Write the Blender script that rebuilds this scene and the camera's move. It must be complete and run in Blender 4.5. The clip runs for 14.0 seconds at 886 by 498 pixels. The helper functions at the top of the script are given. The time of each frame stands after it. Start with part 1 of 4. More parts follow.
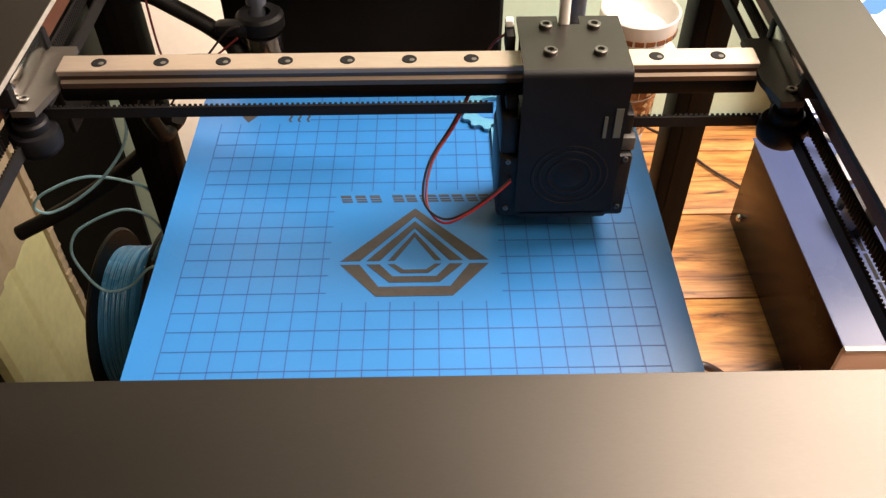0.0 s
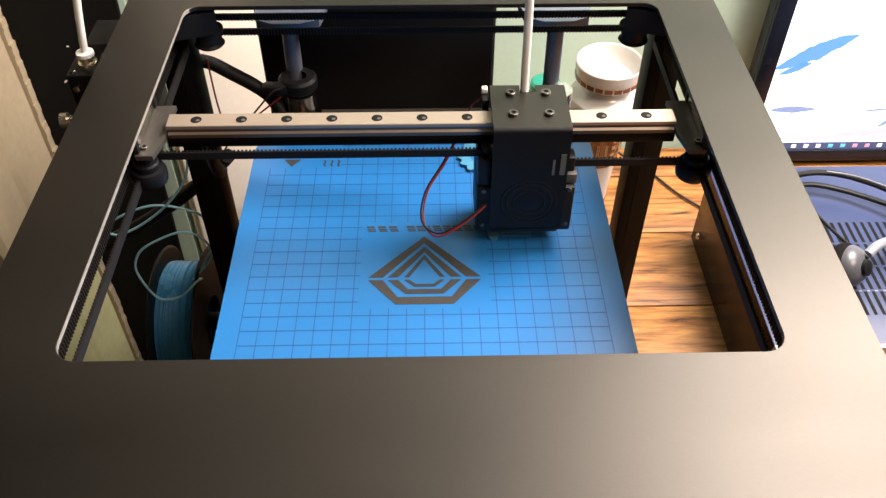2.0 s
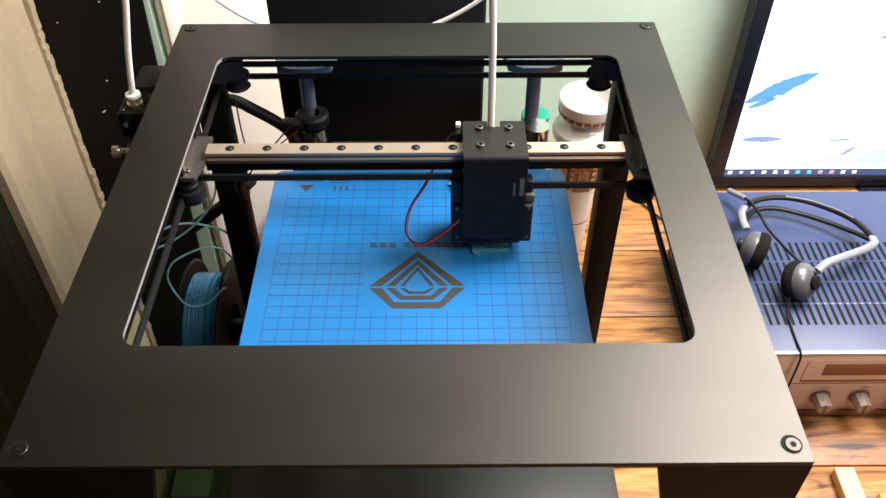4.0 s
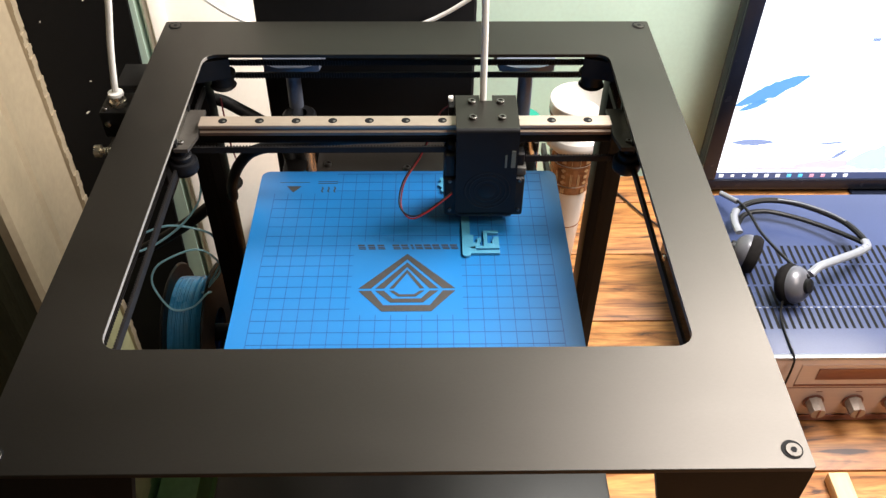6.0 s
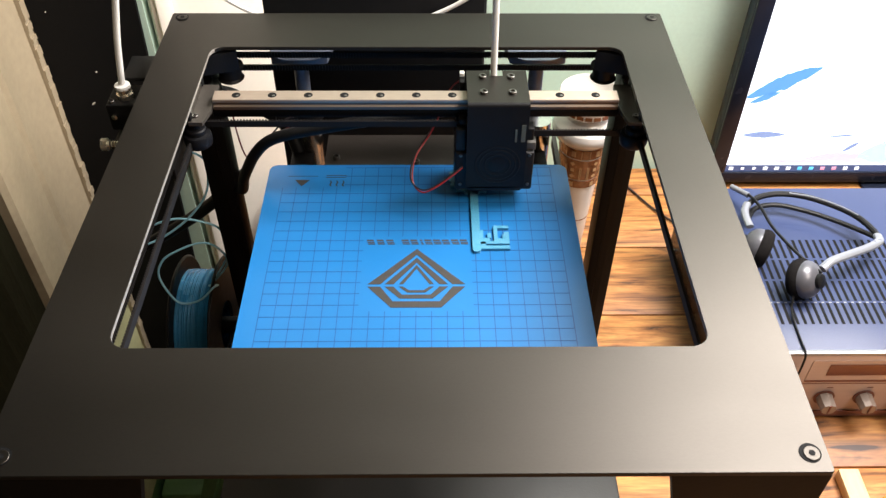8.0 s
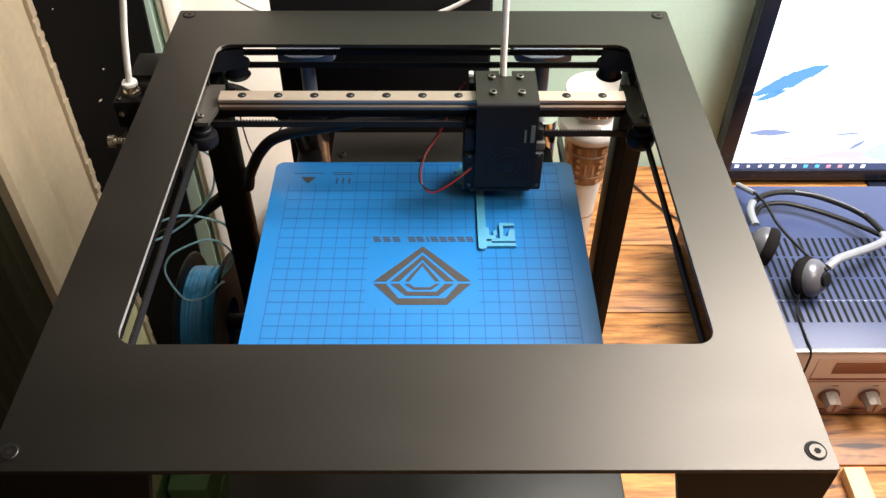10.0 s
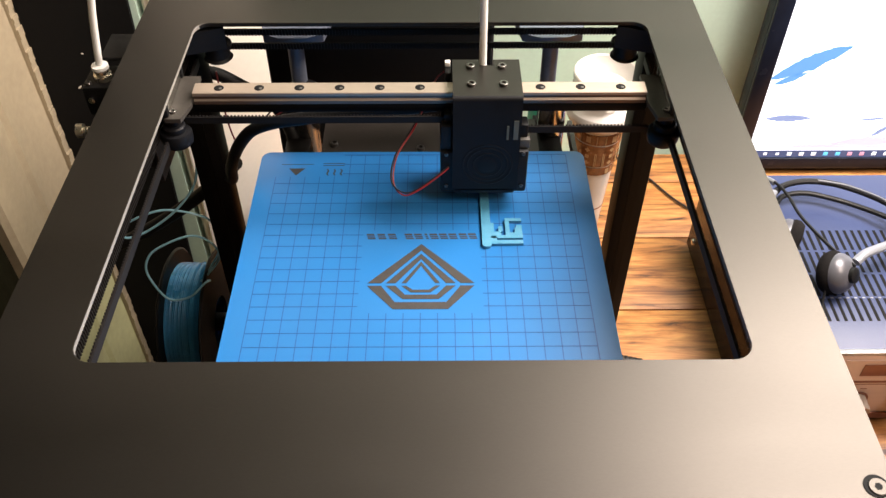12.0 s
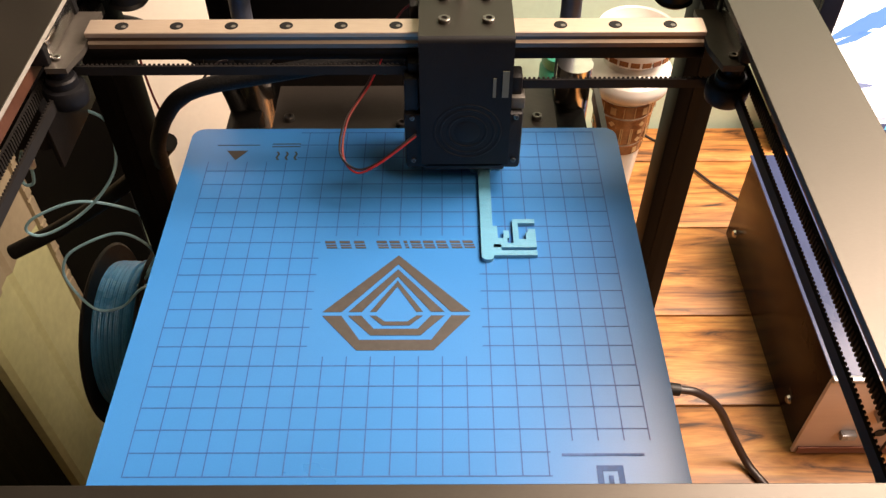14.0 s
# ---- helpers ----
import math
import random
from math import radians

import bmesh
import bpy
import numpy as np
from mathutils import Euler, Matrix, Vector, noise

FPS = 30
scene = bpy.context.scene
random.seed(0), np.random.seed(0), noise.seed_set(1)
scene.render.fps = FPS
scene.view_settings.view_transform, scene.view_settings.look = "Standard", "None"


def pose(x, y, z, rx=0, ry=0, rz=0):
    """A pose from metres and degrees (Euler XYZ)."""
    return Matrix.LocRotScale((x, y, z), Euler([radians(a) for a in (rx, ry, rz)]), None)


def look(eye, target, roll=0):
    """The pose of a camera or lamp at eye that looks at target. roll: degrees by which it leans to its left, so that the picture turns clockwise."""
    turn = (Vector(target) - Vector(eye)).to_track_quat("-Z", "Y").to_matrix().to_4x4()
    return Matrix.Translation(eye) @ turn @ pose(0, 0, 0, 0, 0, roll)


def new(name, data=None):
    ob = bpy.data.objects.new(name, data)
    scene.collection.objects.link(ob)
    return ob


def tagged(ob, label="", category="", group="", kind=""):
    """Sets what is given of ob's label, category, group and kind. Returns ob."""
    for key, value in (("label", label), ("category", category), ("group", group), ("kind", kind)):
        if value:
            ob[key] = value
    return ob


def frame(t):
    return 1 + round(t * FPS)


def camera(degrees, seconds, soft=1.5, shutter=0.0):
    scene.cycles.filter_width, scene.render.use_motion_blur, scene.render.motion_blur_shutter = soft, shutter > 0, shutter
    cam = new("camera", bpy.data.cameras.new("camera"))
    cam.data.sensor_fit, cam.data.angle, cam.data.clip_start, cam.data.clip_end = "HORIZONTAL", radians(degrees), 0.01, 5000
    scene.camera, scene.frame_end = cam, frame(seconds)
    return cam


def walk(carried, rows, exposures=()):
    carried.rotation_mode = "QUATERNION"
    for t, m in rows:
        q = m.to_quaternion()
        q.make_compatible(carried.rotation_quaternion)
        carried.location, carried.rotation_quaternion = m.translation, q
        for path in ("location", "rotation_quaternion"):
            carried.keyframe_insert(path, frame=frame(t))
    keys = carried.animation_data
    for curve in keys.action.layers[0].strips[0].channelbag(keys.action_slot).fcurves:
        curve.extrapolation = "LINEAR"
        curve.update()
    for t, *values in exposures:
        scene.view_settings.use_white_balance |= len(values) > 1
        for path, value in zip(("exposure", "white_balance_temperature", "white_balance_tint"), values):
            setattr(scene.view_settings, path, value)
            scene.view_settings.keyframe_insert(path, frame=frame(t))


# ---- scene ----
cam = camera(54.9, 14.0, soft=1.4)
PATH = [
    (0, (0.01, -0.3, 1.29), (0.027, 1.099, -0.139), -0.3),
    (0.5, (0.011, -0.317, 1.301), (0.036, 1.088, -0.121), -0.2),
    (1, (0.01, -0.332, 1.32), (0.048, 1.071, -0.105), 0.1),
    (1.5, (0.008, -0.354, 1.355), (0.055, 1.048, -0.071), 0.6),
    (2, (0.004, -0.383, 1.386), (0.033, 1.027, -0.032), 0.1),
    (2.5, (0.004, -0.412, 1.413), (0.009, 0.999, -0.005), -0.5),
    (3, (0.005, -0.439, 1.441), (0.025, 0.967, 0.019), 0.4),
    (3.5, (0.017, -0.456, 1.455), (0.021, 0.975, 0.057), -0.2),
    (6, (0.016, -0.448, 1.443), (0.049, 1.001, 0.064), 0.6),
    (6.5, (0.013, -0.45, 1.444), (0.049, 0.995, 0.062), 0.7),
    (7, (0.011, -0.447, 1.444), (0.032, 0.99, 0.053), 0.4),
    (7.5, (0.012, -0.442, 1.443), (0.031, 0.993, 0.05), 0.3),
    (8, (0.012, -0.44, 1.442), (0.035, 0.99, 0.045), 0.5),
    (10.5, (0.011, -0.441, 1.443), (0.022, 0.985, 0.041), 0.3),
    (11, (0.012, -0.435, 1.441), (0.023, 0.991, 0.038), 0.3),
    (11.5, (0.013, -0.418, 1.426), (0.03, 1.001, 0.016), 0.3),
    (12, (0.012, -0.397, 1.409), (0.021, 1.01, -0.013), -0.0),
    (12.5, (0.016, -0.369, 1.388), (0.018, 1.029, -0.042), -0.2),
    (13, (0.019, -0.334, 1.363), (0.022, 1.057, -0.074), -0.2),
    (13.5, (0.021, -0.304, 1.338), (0.021, 1.078, -0.108), -0.1),
    (14, (0.022, -0.274, 1.315), (0.022, 1.083, -0.155), -0.2),
]
EXPOSURES = [(0.0, 0.15, 7400, 20), (1.5, 0.09, 6900, 18), (3.5, 0.04, 6200, 12), (11.0, 0.02, 6300, 12), (12.5, 0.05, 7100, 19), (14.0, 0.07, 8100, 23)]
walk(cam, [(t, look(eye, target, roll)) for t, eye, target, roll in PATH], EXPOSURES)

# ---- light ----
TABLE, BED, PLATE = 0.70, 1.0, 1.104
world = bpy.data.worlds.new("room_dark")
scene.world = world
world.use_nodes = True
world.node_tree.nodes["Background"].inputs["Color"].default_value = (1.0, 0.9, 0.78, 1)
world.node_tree.nodes["Background"].inputs["Strength"].default_value = 0.02


def area(name, eye, target, size, power, color):
    data = bpy.data.lights.new(name, "AREA")
    data.shape, data.size, data.energy, data.color = "DISK", size, power, color
    ob = new(name, data)
    ob.matrix_world = look(eye, target)
    return ob


lamp = bpy.data.lights.new("wall_lamp_light", "SPOT")
lamp.energy, lamp.color, lamp.shadow_soft_size = 155, (1.0, 0.925, 0.85), 0.30
lamp.spot_size, lamp.spot_blend = radians(124), 0.55
new("wall_lamp_light", lamp).matrix_world = look((0.62, 0.27, 1.86), (0.28, 0.08, 0.9))
area("ceiling_light", (0.95, -0.75, 2.45), (0.2, 0.1, 0.7), 0.7, 24.0, (1.0, 0.86, 0.70))

# ---- materials ----


def mat(name, color, rough=0.5, metal=0.0, var=0.15, scale=60, bump=0.0, fine=400, stretch=(1, 1, 1), alpha=1.0, trans=0.0, coat=0.0, spec=0.5):
    """A surface with grain at two scales."""
    m = bpy.data.materials.new(name)
    m.use_nodes = True
    n, l = m.node_tree.nodes, m.node_tree.links
    b = n["Principled BSDF"]
    b.inputs["Metallic"].default_value = metal
    b.inputs["Specular IOR Level"].default_value = spec
    b.inputs["Transmission Weight"].default_value = trans
    b.inputs["Coat Weight"].default_value = coat
    tc, mp = n.new("ShaderNodeTexCoord"), n.new("ShaderNodeMapping")
    mp.inputs["Scale"].default_value = stretch
    l.new(tc.outputs["Object"], mp.inputs["Vector"])
    a, f = n.new("ShaderNodeTexNoise"), n.new("ShaderNodeTexNoise")
    a.inputs["Scale"].default_value, a.inputs["Detail"].default_value = scale, 6
    f.inputs["Scale"].default_value, f.inputs["Detail"].default_value = fine, 3
    l.new(mp.outputs[0], a.inputs["Vector"]), l.new(mp.outputs[0], f.inputs["Vector"])
    r = n.new("ShaderNodeValToRGB")
    lo, hi = [c * (1 - var) for c in color], [min(1, c * (1 + var)) for c in color]
    r.color_ramp.elements[0].color, r.color_ramp.elements[1].color = (*lo, 1), (*hi, 1)
    r.color_ramp.elements[0].position, r.color_ramp.elements[1].position = 0.3, 0.7
    mx = n.new("ShaderNodeMath")
    mx.operation = "MULTIPLY_ADD"
    mx.inputs[1].default_value, mx.inputs[2].default_value = 0.35, 0.0
    ad = n.new("ShaderNodeMath")
    ad.operation = "MULTIPLY_ADD"
    ad.inputs[1].default_value = 0.65
    l.new(f.outputs["Fac"], mx.inputs[0]), l.new(a.outputs["Fac"], ad.inputs[0]), l.new(mx.outputs[0], ad.inputs[2])
    l.new(ad.outputs[0], r.inputs["Fac"]), l.new(r.outputs["Color"], b.inputs["Base Color"])
    rr = n.new("ShaderNodeMapRange")
    rr.inputs["To Min"].default_value, rr.inputs["To Max"].default_value = max(0.02, rough - 0.08), min(1, rough + 0.08)
    l.new(a.outputs["Fac"], rr.inputs["Value"]), l.new(rr.outputs[0], b.inputs["Roughness"])
    if bump:
        bp = n.new("ShaderNodeBump")
        bp.inputs["Strength"].default_value, bp.inputs["Distance"].default_value = bump, 0.001
        l.new(f.outputs["Fac"], bp.inputs["Height"]), l.new(bp.outputs[0], b.inputs["Normal"])
    return m


def wood(name):
    """Stained, burnt and varnished pine: long grain along x, dark burnt bands, random tone per plank."""
    m = bpy.data.materials.new(name)
    m.use_nodes = True
    n, l = m.node_tree.nodes, m.node_tree.links
    b = n["Principled BSDF"]
    tc, mp, oi = n.new("ShaderNodeTexCoord"), n.new("ShaderNodeMapping"), n.new("ShaderNodeObjectInfo")
    shift = n.new("ShaderNodeVectorMath")
    shift.operation = "MULTIPLY_ADD"
    shift.inputs[1].default_value, shift.inputs[2].default_value = (3.7, 5.1, 2.3), (0, 0, 0)
    l.new(oi.outputs["Random"], shift.inputs[0])
    add = n.new("ShaderNodeVectorMath")
    l.new(tc.outputs["Object"], add.inputs[0]), l.new(shift.outputs[0], add.inputs[1])
    mp.inputs["Scale"].default_value = (5.2, 36, 36)
    l.new(add.outputs[0], mp.inputs["Vector"])
    w = n.new("ShaderNodeTexNoise")
    w.inputs["Scale"].default_value, w.inputs["Detail"].default_value, w.inputs["Distortion"].default_value = 1.15, 7, 1.9
    w.inputs["Roughness"].default_value = 0.62
    l.new(mp.outputs[0], w.inputs["Vector"])
    r = n.new("ShaderNodeValToRGB")
    e = r.color_ramp.elements
    e[0].position, e[0].color = 0.33, (0.040, 0.012, 0.004, 1)
    e[1].position, e[1].color = 0.68, (0.55, 0.270, 0.080, 1)
    k = e.new(0.40)
    k.color = (0.24, 0.092, 0.024, 1)
    k = e.new(0.50)
    k.color = (0.39, 0.162, 0.044, 1)
    l.new(w.outputs["Fac"], r.inputs["Fac"])
    fine = n.new("ShaderNodeTexNoise")
    fine.inputs["Scale"].default_value, fine.inputs["Detail"].default_value = 9, 8
    l.new(mp.outputs[0], fine.inputs["Vector"])
    mr = n.new("ShaderNodeMapRange")
    mr.inputs["To Min"].default_value, mr.inputs["To Max"].default_value = 0.55, 1.35
    l.new(fine.outputs["Fac"], mr.inputs["Value"])
    tone = n.new("ShaderNodeMapRange")
    tone.inputs["To Min"].default_value, tone.inputs["To Max"].default_value = 0.8, 1.2
    l.new(oi.outputs["Random"], tone.inputs["Value"])
    mul = n.new("ShaderNodeMath")
    mul.operation = "MULTIPLY"
    l.new(mr.outputs[0], mul.inputs[0]), l.new(tone.outputs[0], mul.inputs[1])
    sc = n.new("ShaderNodeVectorMath")
    sc.operation = "SCALE"
    l.new(r.outputs["Color"], sc.inputs[0]), l.new(mul.outputs[0], sc.inputs["Scale"])
    lines_map, lines = n.new("ShaderNodeMapping"), n.new("ShaderNodeTexNoise")
    lines_map.inputs["Scale"].default_value = (2.6, 62, 62)
    l.new(add.outputs[0], lines_map.inputs["Vector"])
    lines.inputs["Scale"].default_value, lines.inputs["Detail"].default_value, lines.inputs["Distortion"].default_value = 1.0, 4, 2.6
    l.new(lines_map.outputs[0], lines.inputs["Vector"])
    lr = n.new("ShaderNodeMapRange")
    lr.inputs["From Min"].default_value, lr.inputs["From Max"].default_value = 0.36, 0.50
    lr.inputs["To Min"].default_value, lr.inputs["To Max"].default_value = 0.62, 1.06
    l.new(lines.outputs["Fac"], lr.inputs["Value"])
    streak = n.new("ShaderNodeVectorMath")
    streak.operation = "SCALE"
    l.new(sc.outputs[0], streak.inputs[0]), l.new(lr.outputs[0], streak.inputs["Scale"])
    sc = streak
    # knots
    vo = n.new("ShaderNodeTexVoronoi")
    vo.inputs["Scale"].default_value = 5.5
    mk = n.new("ShaderNodeMapping")
    mk.inputs["Scale"].default_value = (1, 1.5, 1)
    l.new(add.outputs[0], mk.inputs["Vector"]), l.new(mk.outputs[0], vo.inputs["Vector"])
    kr = n.new("ShaderNodeMapRange")
    kr.inputs["From Min"].default_value, kr.inputs["From Max"].default_value = 0.02, 0.07
    kr.inputs["To Min"].default_value = 0.18
    l.new(vo.outputs["Distance"], kr.inputs["Value"])
    sk = n.new("ShaderNodeVectorMath")
    sk.operation = "SCALE"
    l.new(sc.outputs[0], sk.inputs[0]), l.new(kr.outputs[0], sk.inputs["Scale"])
    l.new(sk.outputs[0], b.inputs["Base Color"])
    b.inputs["Roughness"].default_value, b.inputs["Coat Weight"].default_value, b.inputs["Coat Roughness"].default_value = 0.5, 0.06, 0.3
    bp = n.new("ShaderNodeBump")
    bp.inputs["Strength"].default_value, bp.inputs["Distance"].default_value = 0.35, 0.001
    l.new(w.outputs["Fac"], bp.inputs["Height"]), l.new(bp.outputs[0], b.inputs["Normal"])
    return m


def screen_mat():
    """A lit screen: white snow and cloud with blue patches of water."""
    m = bpy.data.materials.new("lit_screen")
    m.use_nodes = True
    n, l = m.node_tree.nodes, m.node_tree.links
    b = n["Principled BSDF"]
    tc, mp = n.new("ShaderNodeTexCoord"), n.new("ShaderNodeMapping")
    mp.inputs["Scale"].default_value, mp.inputs["Location"].default_value = (5, 1, 11), (0.35, 0, 0.2)
    l.new(tc.outputs["Object"], mp.inputs["Vector"])
    a = n.new("ShaderNodeTexNoise")
    a.inputs["Scale"].default_value, a.inputs["Detail"].default_value, a.inputs["Distortion"].default_value = 1.6, 5, 0.8
    l.new(mp.outputs[0], a.inputs["Vector"])
    r = n.new("ShaderNodeValToRGB")
    e = r.color_ramp.elements
    e[0].position, e[0].color = 0.30, (0.72, 0.78, 0.90, 1)
    e[1].position, e[1].color = 0.50, (0.95, 0.96, 1.0, 1)
    l.new(a.outputs["Fac"], r.inputs["Fac"])
    l.new(r.outputs["Color"], b.inputs["Emission Color"])
    b.inputs["Emission Strength"].default_value = 2.3
    b.inputs["Base Color"].default_value, b.inputs["Roughness"].default_value = (0.02, 0.02, 0.02, 1), 0.3
    return m


def glow(name, color, strength):
    m = bpy.data.materials.new(name)
    m.use_nodes = True
    b = m.node_tree.nodes["Principled BSDF"]
    b.inputs["Base Color"].default_value = (*color, 1)
    b.inputs["Emission Color"].default_value = (*color, 1)
    b.inputs["Emission Strength"].default_value = strength
    return m


M_PLATE = mat("black_anodised_plate", (0.050, 0.0455, 0.040), 0.43, 0.95, 0.09, 14, 0.015, 1600, (0.35, 1, 1))
M_BLACK = mat("black_plastic", (0.007, 0.007, 0.0075), 0.48, 0, 0.3, 90, 0.15, 900, spec=0.25)
M_EDGE = mat("lit_plate_edge", (0.32, 0.30, 0.27), 0.45, 0.25, 0.15, 200)
M_BASE = mat("dark_base_cover", (0.015, 0.014, 0.013), 0.45, 0.2, 0.15, 40, 0.1)
M_SHROUD = mat("black_painted_steel", (0.006, 0.0062, 0.0075), 0.5, 0, 0.3, 70, 0.1, 1300, spec=0.2)
M_EXTR = mat("black_aluminium_extrusion", (0.0035, 0.003, 0.0027), 0.45, 0.0, 0.2, 60, 0.05, spec=0.12)
M_BROWN = mat("warm_reflection_brown", (0.16, 0.065, 0.04), 0.42, 0.5, 0.3, 40)
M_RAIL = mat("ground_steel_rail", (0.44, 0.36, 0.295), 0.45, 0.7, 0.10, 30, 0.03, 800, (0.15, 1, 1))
M_RAILSIDE = mat("darker_brown_rail_side", (0.17, 0.125, 0.10), 0.32, 0.8, 0.2, 40, 0.0, 800, (0.15, 1, 1))
M_STEEL = mat("bright_steel", (0.62, 0.60, 0.57), 0.22, 1.0, 0.12, 150)
M_SCREW = mat("dull_zinc_screw", (0.10, 0.095, 0.085), 0.5, 0.3, 0.2, 150)
M_CAPSCREW = mat("dark_steel_cap_screw", (0.16, 0.15, 0.14), 0.3, 0.9, 0.2, 150)
M_ROD = mat("pale_blue_rod", (0.16, 0.18, 0.23), 0.45, 0.4, 0.12, 90)
M_GREY = mat("dark_grey_plate", (0.036, 0.030, 0.025), 0.45, 0.2, 0.12, 40, 0.1)
M_BRACKET = mat("worn_grey_bracket", (0.075, 0.066, 0.057), 0.42, 0.4, 0.2, 60, 0.05)
M_BELT = mat("black_rubber_belt", (0.009, 0.008, 0.0075), 0.6, 0, 0.2, 120, spec=0.25)
M_SHEET = mat("blue_build_sheet", (0.013, 0.152, 0.415), 0.31, 0, 0.09, 12, 0.03, 1500, spec=0.55)
M_LINE = mat("dark_blue_grid_ink", (0.012, 0.072, 0.23), 0.6, 0, 0.25, 300)
M_INK = mat("brown_black_ink", (0.035, 0.032, 0.030), 0.55, 0, 0.2, 200)
M_PRINT = mat("pale_cyan_printed_plastic", (0.058, 0.265, 0.42), 0.4, 0, 0.08, 80, 0.3, 700, (1, 6, 1))
M_WHITE = mat("white_tube", (0.80, 0.79, 0.75), 0.35, 0, 0.05, 50, spec=0.6)
M_BRASS = mat("nickel_fitting", (0.70, 0.64, 0.52), 0.28, 0.9, 0.1, 100)
M_RED = mat("red_wire", (0.30, 0.016, 0.018), 0.4, 0, 0.1, 100)
M_DARKRED = mat("dull_red_wire", (0.13, 0.012, 0.012), 0.5, 0, 0.1, 100)
M_WBLACK = mat("black_wire", (0.02, 0.012, 0.012), 0.4, 0, 0.1, 100)
M_HOSE = mat("black_braided_sleeve", (0.006, 0.006, 0.006), 0.5, 0, 0.6, 500, 0.35, 900, spec=0.22)
M_FIL = mat("pale_blue_filament", (0.27, 0.56, 0.71), 0.3, 0, 0.08, 60, spec=0.6)
M_WOUND = mat("wound_blue_filament", (0.05, 0.27, 0.52), 0.26, 0, 0.25, 30, 0.35, 260, (0.2, 1, 1), spec=0.7)
M_WOOD = wood("stained_burnt_pine")
M_CLOSE = mat("dull_beige_wall", (0.34, 0.29, 0.23), 0.7, 0, 0.06, 4)
M_MINT = mat("mint_green_paint", (0.57, 0.76, 0.65), 0.65, 0, 0.07, 5, 0.1, 200)
M_CREAM = mat("cream_gloss_paint", (0.37, 0.305, 0.205), 0.4, 0, 0.16, 9, 0.3, 120)
M_WALLW = mat("white_wall_paint", (0.85, 0.80, 0.70), 0.6, 0, 0.05, 6, 0.1, 150)
M_BLACKCLOTH = mat("matt_black_board", (0.004, 0.004, 0.0045), 0.75, 0, 0.3, 20, 0.1, 200, spec=0.2)
M_CHINA = mat("white_glazed_china", (0.60, 0.575, 0.54), 0.22, 0, 0.04, 30, coat=0.5)
M_CHINAB = mat("brown_glaze_pattern", (0.19, 0.075, 0.03), 0.25, 0, 0.55, 120, 0, 500, coat=0.4)
M_TAN = mat("cream_brown_glaze", (0.42, 0.26, 0.13), 0.3, 0, 0.2, 80)
M_LID = mat("blue_black_painted_steel", (0.040, 0.056, 0.130), 0.3, 0.0, 0.15, 9, 0.02, 900, spec=0.22)
M_COPPER = mat("copper_toned_aluminium", (0.50, 0.40, 0.375), 0.42, 0.15, 0.08, 20, 0.05, 300, (0.1, 1, 1))
M_COPPERD = mat("dark_copper_recess", (0.17, 0.065, 0.045), 0.4, 0.3, 0.15, 30)
M_AMPSIDE = mat("reddish_black_side_panel", (0.014, 0.005, 0.0035), 0.24, 0, 0.3, 25, 0.02, 200, spec=0.09)
M_SILVER = mat("silver_plastic", (0.27, 0.28, 0.31), 0.3, 0.4, 0.08, 60)
# silver of the ear caps with their shade put into the colour
M_CAP = mat("shaded_silver_plastic", (0.11, 0.11, 0.125), 0.32, 0.3, 0.1, 60)
M_FOAM = mat("black_foam", (0.010, 0.009, 0.009), 0.9, 0, 0.3, 200, 0.5, 1500, spec=0.1)
M_BEZEL = mat("blue_black_bezel", (0.010, 0.013, 0.024), 0.25, 0, 0.15, 60, spec=0.25)
M_SCREEN = screen_mat()
M_TASK = glow("taskbar_glow", (0.045, 0.07, 0.16), 1.0)
M_ICON_W, M_ICON_B, M_ICON_R = glow("icon_white", (0.8, 0.85, 0.9), 1.0), glow("icon_cyan", (0.1, 0.5, 0.8), 1.0), glow("icon_red", (0.8, 0.15, 0.1), 1.0)
M_ICON_P = glow("icon_pink", (0.62, 0.30, 0.42), 1.0)
M_PIC_BLUE, M_PIC_SLATE = glow("picture_blue", (0.10, 0.28, 0.66), 1.0), glow("picture_slate", (0.20, 0.28, 0.50), 1.0)
M_PIC_GREY, M_PIC_SKY = glow("picture_grey", (0.50, 0.50, 0.66), 1.0), glow("picture_sky", (0.42, 0.56, 0.72), 1.0)
M_CEIL = mat("white_ceiling_paint", (0.60, 0.56, 0.50), 0.8, 0, 0.05, 4)
M_FLOOR = mat("brown_floorboard", (0.22, 0.12, 0.06), 0.5, 0, 0.3, 6, 0.2, 80, (1, 8, 1))
M_ORANGE = mat("yellow_orange_plastic", (0.75, 0.36, 0.05), 0.4, 0, 0.1, 40)
M_PINE = mat("raw_pine_batten", (0.72, 0.52, 0.28), 0.5, 0, 0.15, 20, 0.2, 200, (8, 1, 8))
M_STRIP = mat("grey_green_strip", (0.11, 0.12, 0.095), 0.5, 0, 0.12, 20, 0.1, 120)
M_DADO = mat("olive_green_paint", (0.50, 0.50, 0.27), 0.45, 0, 0.2, 8, 0.3, 90)
M_GREENPAINT = mat("leaf_green_paint", (0.16, 0.33, 0.14), 0.45, 0, 0.2, 8, 0.3, 90)
M_CURTAIN = mat("dark_olive_cloth", (0.022, 0.021, 0.010), 0.85, 0, 0.35, 14, 0.4, 500, (1, 1, 0.15), spec=0.15)
M_KNOB = mat("turned_grey_knob", (0.27, 0.22, 0.185), 0.4, 0.3, 0.12, 60)
M_TEAL = mat("teal_green_plastic", (0.015, 0.26, 0.18), 0.4, 0, 0.2, 50)

# ---- mesh helpers ----


